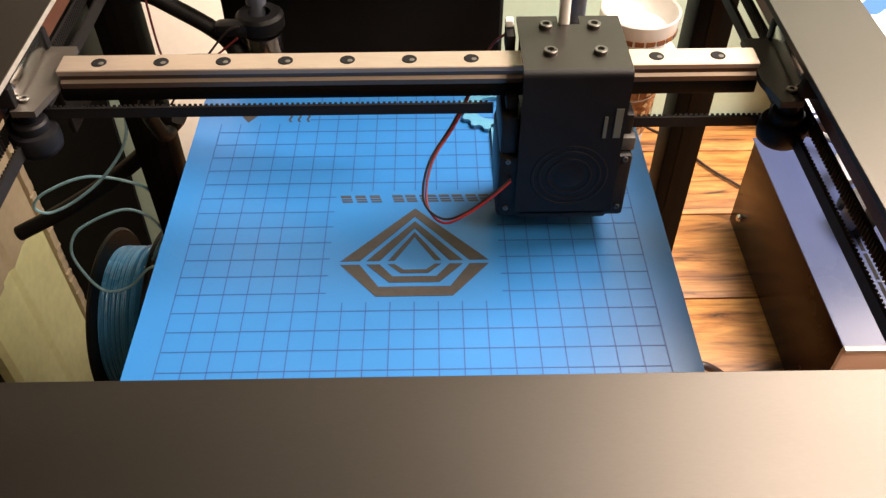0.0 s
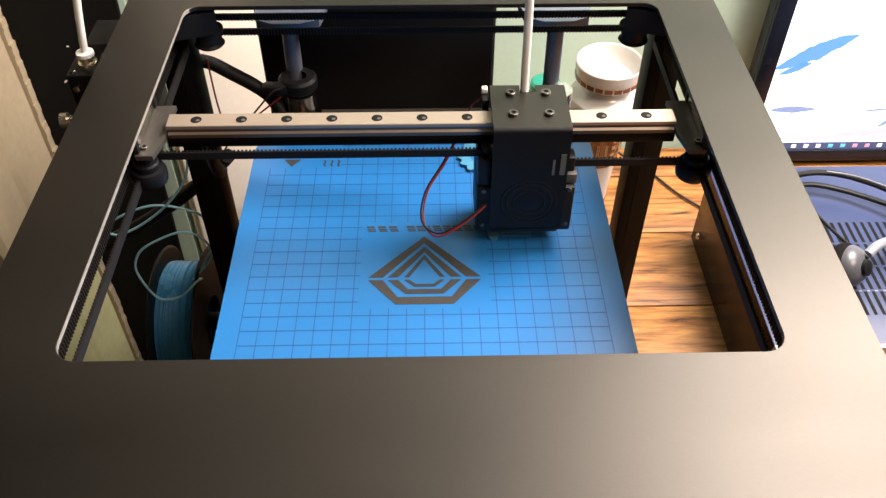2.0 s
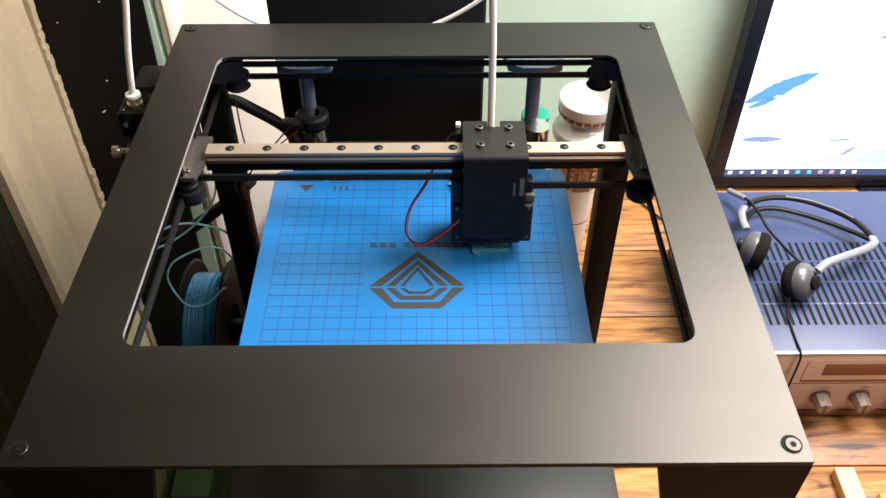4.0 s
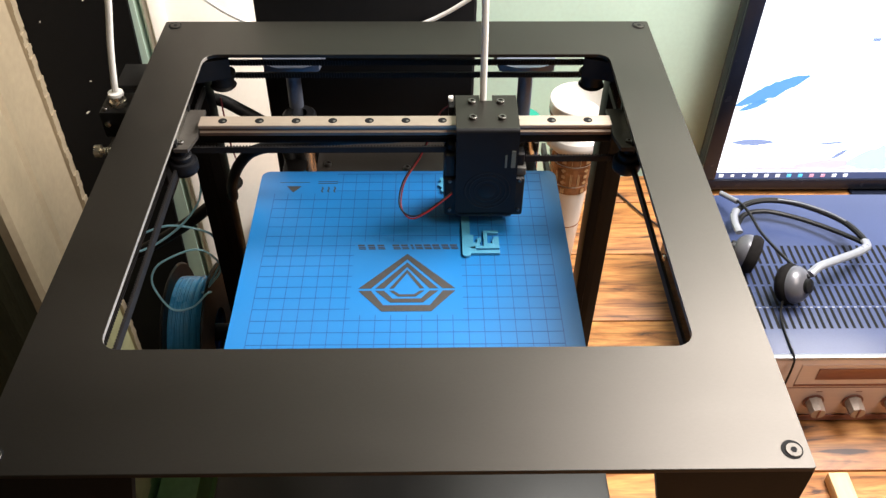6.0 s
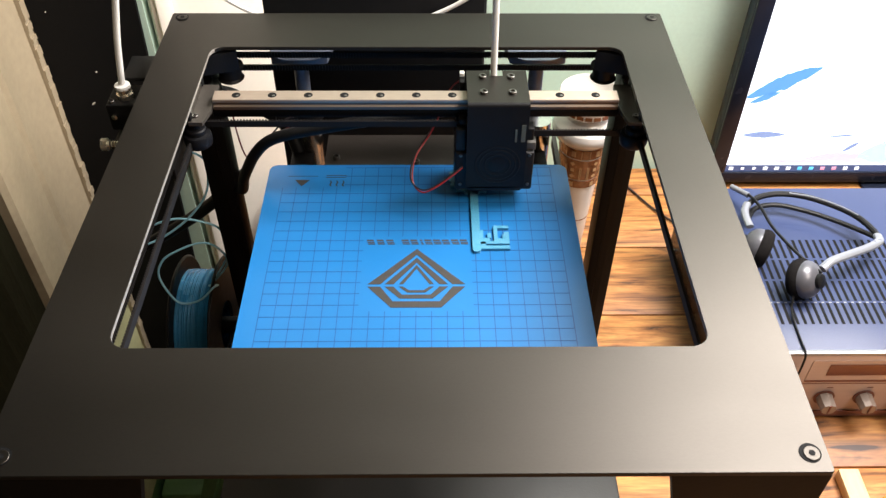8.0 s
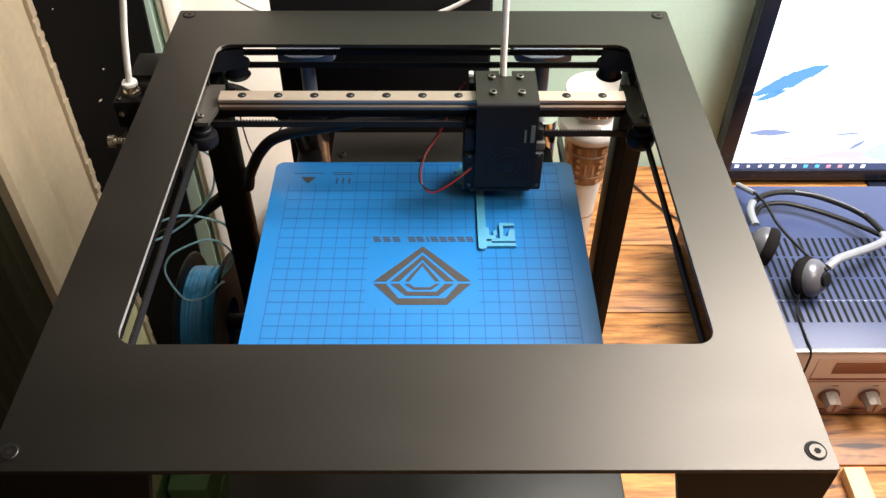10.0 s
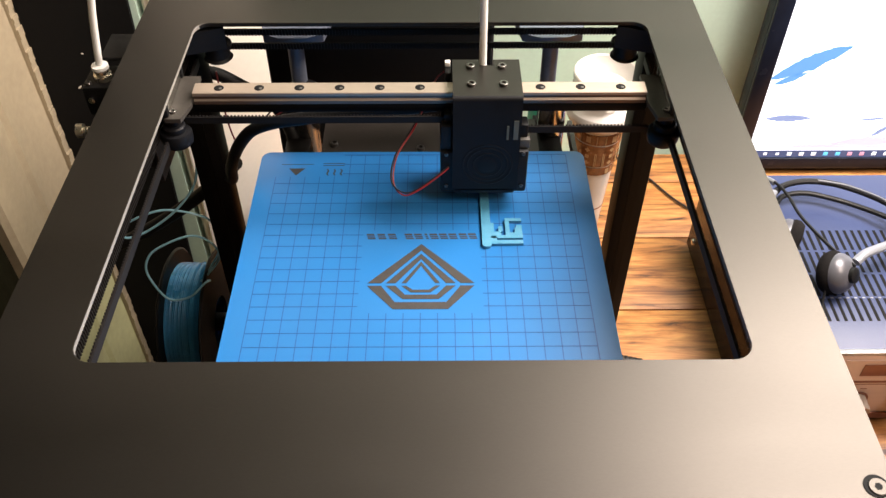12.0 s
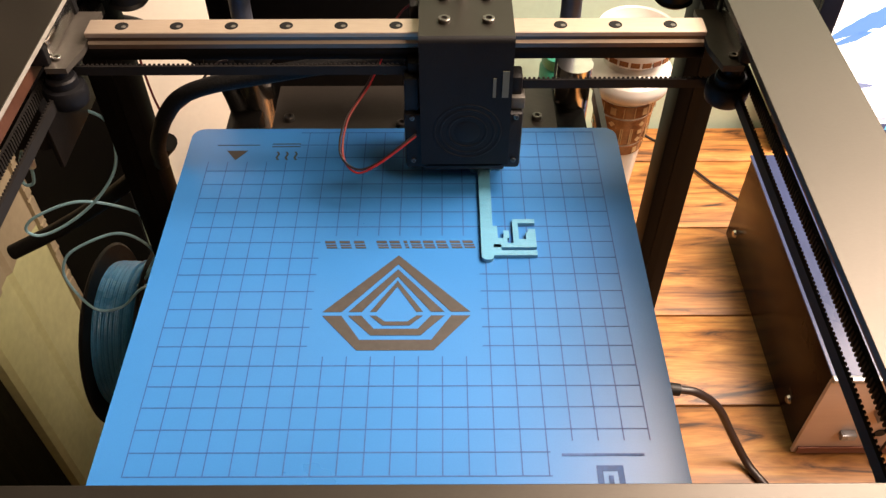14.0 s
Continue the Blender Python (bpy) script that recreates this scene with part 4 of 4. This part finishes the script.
def amplifier():
    x0, x1, y0, y1, z0, z1 = 0.299, 0.729, 0.068, 0.308, TABLE + 0.006, 0.807
    t = holder("amplifier", "old stereo amplifier with copper front and slotted lid", "amplifier")
    part("chassis", boxes((x0 + 0.002, x1 - 0.002, y0 + 0.004, y1, z0, z1 - 0.002), bevel=0.001), M_AMPSIDE, t)
    lid = part("lid", boxes((x0, x1, y0 + 0.003, y1 + 0.001, z1 - 0.0015, z1), bevel=0.0006), M_LID, t, "glossy blue-black steel lid with slots")
    pitch, first = 0.0075, x0 + 0.047
    for yc in (0.2085, 0.1780, 0.1475, 0.1170):
        for i in range(46):
            x = first + i * pitch
            part("slot", boxes((x, x + 0.0030, yc - 0.0138, yc + 0.0138, z1 + 0.0001, z1 + 0.0003)), M_BLACKCLOTH, lid)
    for i in range(46):
        x = first + i * pitch + 0.0035
        part("slot_edge", boxes((x, x + 0.0026, 0.1310, 0.1322, z1 + 0.0001, z1 + 0.0005)), M_SILVER, lid, "bright bare edge between the slots")
    fr = part("front_panel", boxes((x0, x1, y0, y0 + 0.0035, z0 - 0.002, z1 - 0.004), bevel=0.0008), M_COPPER, t, "copper-toned front panel")
    part("trim", boxes((x0, x1, y0 - 0.002, y0 + 0.0028, z1 - 0.0036, z1 + 0.0006), bevel=0.0004), M_SILVER, t, "bright front edge trim")
    part("meter_window", boxes((x0 + 0.097, x1 - 0.04, y0 - 0.0014, y0 - 0.0008, z0 + 0.0665, z0 + 0.0830), bevel=0.0002), M_COPPERD, fr, "dark tuning window")
    part("window_frame", boxes((x0 + 0.079, x1 - 0.03, y0 - 0.0007, y0 + 0.0001, z0 + 0.0585, z0 + 0.0885)), M_COPPER, fr)
    part("window_sill", boxes((x0 + 0.079, x1 - 0.03, y0 - 0.0012, y0 - 0.0001, z0 + 0.0560, z0 + 0.0582)), M_COPPERD, fr, "dark step under the window")
    part("groove", boxes((x0 + 0.07, x1 - 0.02, y0 - 0.0005, y0 - 0.0001, z0 + 0.0520, z0 + 0.0526)), M_COPPERD, fr, "thin dark groove")
    part("plinth", boxes((x0 + 0.003, x1 - 0.003, y0 - 0.0016, y0 - 0.0001, z0 - 0.0015, z0 + 0.0075), bevel=0.0003), M_COPPERD, fr, "dark brown plinth strip")
    for i in range(7):
        x = x0 + 0.1065 + 0.0402 * i
        k = part("knob", lathe([(0, 0.001), (0.0086, 0.001), (0.0086, 0.003), (0.0080, 0.0150), (0.0074, 0.016), (0, 0.016)], 8), M_KNOB, fr, "eight-sided grey-brown knob")
        k.matrix_basis = pose(x, y0 - 0.0008, z0 + 0.0305, 90, 0, 0)
        part("base_ring", lathe([(0, 0), (0.0105, 0), (0.0105, 0.0009), (0, 0.0009)], 32), M_COPPERD, k, "dark ring behind the knob")
        part("pointer", boxes((-0.0009, 0.0009, -0.0060, 0.0074, 0.0150, 0.0168), bevel=0.0002), M_COPPERD, k, "dark groove over the knob")
        part("marking", boxes((x - 0.001, x + 0.005, y0 - 0.0004, y0 - 0.0001, z0 + 0.0450, z0 + 0.0459)), M_COPPERD, fr, "tiny dark printed marking")
    for b in ((x0 + 0.028, x0 + 0.040, y0 - 0.006, y0, z0 + 0.025, z0 + 0.032), (x0 + 0.045, x0 + 0.058, y0 - 0.009, y0, z0 + 0.055, z0 + 0.066)):
        part("switch", boxes(b, bevel=0.0008), M_SILVER, fr, "small bright switch")
    part("socket", lathe([(0, 0.0004), (0.0045, 0.0004), (0.005, 0), (0, 0)], 20), M_BLACK, fr).matrix_basis = pose(x0 + 0.06, y0 - 0.0006, z0 + 0.028, 90, 0, 0)
    for b in [(x0 + 0.006 + i * 0.0052 + (0.003 if i > 3 else 0), x0 + 0.0098 + i * 0.0052 + (0.003 if i > 3 else 0), y0 - 0.0004, y0 - 0.0001, z0 + 0.004, z0 + 0.0068) for i in range(8)]:
        part("lettering_bar", boxes(b), M_BLACK, fr, "dark bar of lettering")
    for x in (x0 + 0.03, x1 - 0.03):
        for y in (y0 + 0.04, y1 - 0.04):
            part("foot", lathe([(0, 0), (0.011, 0), (0.012, 0.0065), (0, 0.0065)], 20, (x, y, TABLE)), M_BLACK, t)
    for y in (y0 + 0.035, y1 - 0.02):
        s = part("screw", lathe([(0, 0), (0.004, 0), (0.003, 0.002), (0, 0.0022)], 16), M_STEEL, t)
        s.matrix_basis = pose(x0 + 0.0018, y, z0 + 0.02, 0, -90, 0)


def headset():
    t = holder("headset", "black and silver headset lying on the amplifier", "headset")
    z = 0.8072
    outer = [(0.351, 0.240, z + 0.018), (0.356, 0.257, z + 0.019), (0.372, 0.270, z + 0.020), (0.396, 0.2745, z + 0.021), (0.424, 0.269, z + 0.021), (0.452, 0.254, z + 0.020), (0.470, 0.236, z + 0.020), (0.478, 0.214, z + 0.021), (0.4785, 0.203, z + 0.022)]
    part("headband", hose(outer, 0.0034, 10, 8, 0.9), M_BLACK, t)
    inner = [(0.354, 0.243, z + 0.012), (0.368, 0.261, z + 0.012), (0.392, 0.266, z + 0.012), (0.420, 0.258, z + 0.011), (0.446, 0.242, z + 0.012), (0.466, 0.223, z + 0.015), (0.477, 0.207, z + 0.019)]
    part("headband", hose(inner, 0.0030, 10, 8, 0.9), M_BLACK, t)
    part("headband_inlay", hose([(0.405, 0.2725, z + 0.0238), (0.430, 0.2650, z + 0.0238), (0.455, 0.2500, z + 0.0232), (0.4685, 0.2365, z + 0.0230)], 0.0010, 8), M_SILVER, t, "thin silver line along the headband")
    part("arm", hose([(0.4785, 0.206, z + 0.022), (0.4760, 0.196, z + 0.023), (0.463, 0.186, z + 0.025), (0.446, 0.177, z + 0.027), (0.428, 0.168, z + 0.029), (0.412, 0.160, z + 0.030), (0.400, 0.151, z + 0.028)], 0.0046, 12, 8, 0.75), M_SILVER, t, "silver plastic arm")
    part("arm", hose([(0.3555, 0.258, z + 0.021), (0.3495, 0.247, z + 0.022), (0.3465, 0.232, z + 0.024), (0.3470, 0.218, z + 0.024)], 0.0042, 12, 8, 0.7), M_SILVER, t, "silver plastic arm")
    for c, aim in (((0.383, 0.143, z + 0.0215), (0.62, -0.62, 0.48)), ((0.3475, 0.190, z + 0.0215), (-0.85, 0.42, 0.10))):
        pad = [(0, -0.013), (0.012, -0.013), (0.0185, -0.0115), (0.0208, -0.0075), (0.0208, -0.0030), (0.0190, 0.000), (0, 0.000)]
        e = part("ear_cup", lathe(pad, 36), M_FOAM, t, "black foam ear cup")
        e.matrix_basis = Matrix.Translation(c) @ Vector(aim).to_track_quat("Z", "Y").to_matrix().to_4x4()
        part("cap", lathe([(0.0192, 0.0002), (0.0190, 0.0030), (0.0170, 0.0075), (0.0120, 0.0120), (0.0060, 0.0140), (0, 0.0144)], 32), M_CAP, e, "shaded silver cap")
        part("boss", lathe([(0, 0.0130), (0.0078, 0.0130), (0.0074, 0.0168), (0.0050, 0.0180), (0, 0.0182)], 24), M_BLACK, e, "black swivel boss")
    boom = [(0.3585, 0.2750, z + 0.0215), (0.3625, 0.2620, z + 0.0245), (0.3655, 0.2420, z + 0.0270), (0.3670, 0.2150, z + 0.0290), (0.3735, 0.1880, z + 0.0310), (0.3830, 0.1600, z + 0.0330), (0.3935, 0.1395, z + 0.0350)]
    part("microphone_boom", hose(boom, 0.0016, 8), M_BLACK, t)
    part("microphone", hose([(0.3480, 0.2930, z + 0.016), (0.3535, 0.2840, z + 0.018), (0.3600, 0.2715, z + 0.0215)], 0.0030, 12), M_SILVER, t, "silver microphone tip")
    part("cable", hose([(0.370, 0.130, z + 0.012), (0.3665, 0.118, z + 0.004), (0.3655, 0.100, z + 0.0018), (0.3650, 0.080, z + 0.0018), (0.3650, 0.066, z + 0.0010), (0.3650, 0.0625, z - 0.012), (0.3640, 0.061, z - 0.05), (0.362, 0.058, TABLE + 0.004), (0.36, 0.03, TABLE + 0.002)], 0.0011, 8), M_BLACK, t)


def monitor():
    t = holder("monitor", "flat monitor showing a bright snowy picture", "monitor", (0.379, 0.438, 0.7095))
    W, z0, z1 = 0.66, 0.0, 0.40
    part("housing", boxes((0, W, 0.004, 0.026, z0, z1), bevel=0.003), M_BEZEL, t)
    for b in ((0, W, -0.002, 0.0038, z0, z0 + 0.0165), (0, W, -0.002, 0.0038, z1 - 0.0195, z1), (0, 0.0195, -0.002, 0.0038, z0 + 0.0167, z1 - 0.0197), (W - 0.0195, W, -0.002, 0.0038, z0 + 0.0167, z1 - 0.0197)):
        part("bezel", boxes(b, bevel=0.0012), M_BEZEL, t, "glossy blue-black bezel")
    sc = part("screen", boxes((0.020, W - 0.020, 0.0012, 0.0036, z0 + 0.0169, z1 - 0.020)), M_SCREEN, t, "lit white and blue screen picture")
    part("taskbar", boxes((0.020, W - 0.020, 0.0006, 0.001, z0 + 0.0169, z0 + 0.0275)), M_TASK, sc, "dark blue taskbar")
    icons = (M_ICON_W, M_ICON_W, M_ICON_W, M_ICON_W, M_ICON_W, M_ICON_W, M_ICON_B, M_ICON_B, M_ICON_P, M_ICON_P, M_ICON_W, M_ICON_W)
    for i, m in enumerate(icons):
        x, r = 0.0275 + i * 0.0152, 0.0029 if i not in (1, 2) else 0.0021
        part("icon", boxes((x - r, x + r, 0.0002, 0.0005, z0 + 0.0222 - r * 0.9, z0 + 0.0222 + r * 0.9), bevel=0.0001), m, sc)
    random.seed(21)

    def patch(x0, z0, x1, z1, fat, m, label, n=26):
        """A ragged streak of colour in the picture, from one end to the other."""
        top, low = [], []
        for i in range(n + 1):
            f = i / n
            w = fat * math.sin(math.pi * min(1, f * 0.96 + 0.03)) ** 0.8
            cx, cz = x0 + (x1 - x0) * f, z0 + (z1 - z0) * f
            top.append((cx, cz + w * random.uniform(0.88, 1.05)))
            low.append((cx, cz - w * random.uniform(0.7, 1.05)))
        ob = part("picture_patch", prism(low + top[::-1], 0, 0.0003), m, sc, label)
        ob.matrix_basis = pose(0, 0.0010, 0, 90, 0, 0)
    patch(0.0205, 0.134, 0.101, 0.176, 0.0125, M_PIC_BLUE, "streak of blue water in the picture")
    patch(0.026, 0.126, 0.060, 0.141, 0.0050, M_PIC_BLUE, "streak of blue water in the picture")
    patch(0.030, 0.0765, 0.084, 0.0770, 0.0052, M_PIC_SLATE, "streak of slate blue in the picture")
    patch(0.022, 0.0345, 0.235, 0.0330, 0.0028, M_PIC_GREY, "grey shaded edge in the picture")
    patch(0.120, 0.0380, 0.205, 0.0420, 0.0085, M_PIC_GREY, "grey shaded edge in the picture")
    patch(0.140, 0.0735, 0.178, 0.0770, 0.0016, M_PIC_SLATE, "thin slate streak in the picture")
    patch(0.166, 0.0500, 0.184, 0.0640, 0.0042, M_PIC_SLATE, "slate shadow in the picture")
    patch(0.190, 0.0430, 0.300, 0.0600, 0.0240, M_PIC_SKY, "pale blue hollow in the picture")
    patch(0.300, 0.150, 0.420, 0.210, 0.0300, M_PIC_SKY, "pale blue hollow in the picture")
    for x, z in ((0.184, 0.2515), (0.160, 0.223)):
        part("icon", boxes((x, x + 0.009, 0.0004, 0.0009, z, z + 0.0045)), M_PIC_SLATE, sc)
    part("stand", boxes((W / 2 - 0.03, W / 2 + 0.03, 0.0262, 0.040, -0.004, 0.12), (W / 2 - 0.12, W / 2 + 0.12, -0.03, 0.040, -0.0093, -0.0042), bevel=0.0015), M_BEZEL, t)


def head_sleeve():
    """Sleeved cable from the rear post to the print head; it swings on its end at the post."""
    px, py = -0.158, 0.134
    pts = [(-0.158, 0.134, 0.950), (-0.150, 0.118, 0.962), (-0.144, 0.104, 0.985), (-0.137, 0.095, 1.003), (-0.129, 0.091, 1.019), (-0.117, 0.088, 1.034), (-0.10, 0.087, 1.042), (-0.075, 0.087, 1.047), (-0.04, 0.087, 1.053), (0.0, 0.089, 1.056), (0.03, 0.094, 1.058)]
    return thing("head_cable_sleeve", hose([(x - px, y - py, z) for x, y, z in pts], 0.0046, 12), M_HOSE, "black braided cable sleeve behind the print head", "cable")


def hoses():
    thing("cable_sleeve", hose([(-0.192, 0.163, 1.03), (-0.178, 0.164, 1.037), (-0.160, 0.165, 1.035), (-0.144, 0.165, 1.025), (-0.125, 0.165, 1.011), (-0.108, 0.163, 0.994), (-0.095, 0.158, 0.974), (-0.090, 0.150, 0.95)], 0.0052, 12), M_HOSE, "black braided cable sleeve behind the bed", "cable")
    thing("cable_sleeve", hose([(-0.300, 0.158, 0.845), (-0.262, 0.166, 0.862), (-0.222, 0.172, 0.886), (-0.188, 0.173, 0.914), (-0.166, 0.169, 0.938), (-0.159, 0.160, 0.950)], 0.006, 12), M_HOSE, "black braided cable sleeve over the spool", "cable")
    thing("bed_cable", hose([(-0.120, 0.168, 1.006), (-0.112, 0.162, 0.998), (-0.105, 0.154, 0.982), (-0.1025, 0.146, 0.962), (-0.1025, 0.140, 0.935)], 0.0062, 12), M_HOSE, "thin black bundle of sleeved cables", "cable")
    thing("red_wire", hose([(-0.154, 0.146, 1.050), (-0.152, 0.140, 1.015), (-0.148, 0.138, 0.990), (-0.142, 0.139, 0.990), (-0.122, 0.144, 1.004), (-0.106, 0.146, 1.016)], 0.0007, 8), M_DARKRED, "thin red wire at the printer's rear corner", "wire")
    thing("black_wire", hose([(-0.153, 0.137, 0.975), (-0.146, 0.138, 0.984), (-0.128, 0.143, 1.003), (-0.112, 0.146, 1.020), (-0.104, 0.147, 1.023)], 0.0007, 8), M_WBLACK, "thin black wire to the rod sensor", "wire")
    f = thing("power_cable", hose([(0.198, 0.080, 0.776), (0.212, 0.079, 0.773), (0.230, 0.076, 0.758), (0.247, 0.068, 0.728), (0.262, 0.055, TABLE + 0.006), (0.278, 0.02, TABLE + 0.004), (0.285, -0.06, TABLE + 0.004), (0.27, -0.2, TABLE + 0.004)], 0.0032, 12), M_WBLACK, "black cable plugged into the printer's base", "cable")
    part("plug", rods(((0.1725, 0.0815, 0.7785), (0.198, 0.0799, 0.7757), 0.0048), *[((0.1780 + 0.0042 * i, 0.0812 - 0.0003 * i, 0.7780 - 0.0005 * i), (0.1802 + 0.0042 * i, 0.0811 - 0.0003 * i, 0.7777 - 0.0005 * i), 0.0060 - 0.0003 * i) for i in range(5)]), M_BLACK, f)
    thing("black_wire", hose([(0.235, 0.480, 0.76), (0.242, 0.470, TABLE + 0.006), (0.27, 0.44, TABLE + 0.003), (0.30, 0.39, TABLE + 0.003), (0.33, 0.355, TABLE + 0.003)], 0.0014, 8), M_WBLACK, "thin black cable lying on the table", "wire")
    sag = [(-0.31, 1.36), (-0.27, 1.26), (-0.23, 1.19), (-0.19, 1.138), (-0.15, 1.101), (-0.11, 1.083), (-0.07, 1.077), (-0.03, 1.079), (0.01, 1.089), (0.05, 1.112), (0.09, 1.15), (0.13, 1.20), (0.17, 1.26), (0.21, 1.36)]
    pts = [(-0.40, 0.30, 2.59), (-0.39, 0.27, 2.1), (-0.36, 0.23, 1.7)] + [(x, 0.195, z) for x, z in sag] + [(0.26, 0.23, 1.7), (0.29, 0.27, 2.1), (0.30, 0.30, 2.59)]
    thing("white_cable", hose(pts, 0.0019, 10), M_WHITE, "thin white cable hanging behind the printer", "cable")


def clutter():
    thing("pine_batten", boxes((0.4045, 0.4240, -0.19, -0.001, TABLE + 0.0005, TABLE + 0.014), bevel=0.001), M_PINE, "raw pine batten lying on the table", "batten")
    thing("yellow_case", boxes((0.434, 0.52, -0.20, -0.030, TABLE + 0.0005, TABLE + 0.02), bevel=0.006), M_ORANGE, "yellow orange plastic case lying on the table", "case")
    part("socket_box", boxes((0.150, 0.172, 0.06, 0.10, TABLE, 0.79), bevel=0.002), M_BLACK, bpy.data.objects["printer"], "black power socket box")
    thing("teal_jar", lathe([(0, 0), (0.018, 0), (0.019, 0.008), (0.019, 0.118), (0.0165, 0.122), (0.0175, 0.124), (0.0175, 0.134), (0.015, 0.136), (0, 0.136)], 32, (0.137, 0.430, TABLE)), M_TEAL, "teal green plastic jar behind the printer", "jar")


setting()
door_frame()
curtain()
gantry, print_head = printer()
extruder()
key_print()
spool()
cup_stack()
rear_box()
amplifier()
headset()
monitor()
hoses()
sleeve = head_sleeve()
clutter()
table()

# ---- what moves ----
# seconds, the cross beam's y, the head's x
TRAVEL = [
    (0.00, 0.0090, 0.0685), (0.50, 0.0043, 0.0613), (1.00, 0.0193, 0.0598), (1.50, 0.0165, 0.0665), (2.00, 0.0200, 0.0623), (2.50, 0.0100, 0.0575),
    (3.00, 0.0085, 0.0492), (3.50, 0.0160, 0.0531), (4.75, 0.0385, 0.0560), (6.00, 0.0574, 0.0578), (6.50, 0.0622, 0.0612), (7.00, 0.0698, 0.0618),
    (7.50, 0.0762, 0.0611), (8.00, 0.0813, 0.0588), (9.25, 0.0790, 0.0603), (10.50, 0.0739, 0.0610), (11.00, 0.0648, 0.0550), (11.50, 0.0623, 0.0468),
    (12.00, 0.0674, 0.0433), (12.50, 0.0755, 0.0471), (13.00, 0.0683, 0.0430), (13.50, 0.0668, 0.0326), (14.00, 0.0795, 0.0332),
]


def motions():
    walk(gantry, [(t, pose(0, y, 0)) for t, y, x in TRAVEL])
    walk(print_head, [(t, pose(x, y, 0)) for t, y, x in TRAVEL])
    walk(sleeve, [(t, pose(-0.161, 0.142, 0, 0, 0, math.degrees(math.atan2(y - 0.115, 0.188)) + 12.0)) for t, y, x in TRAVEL])


motions()
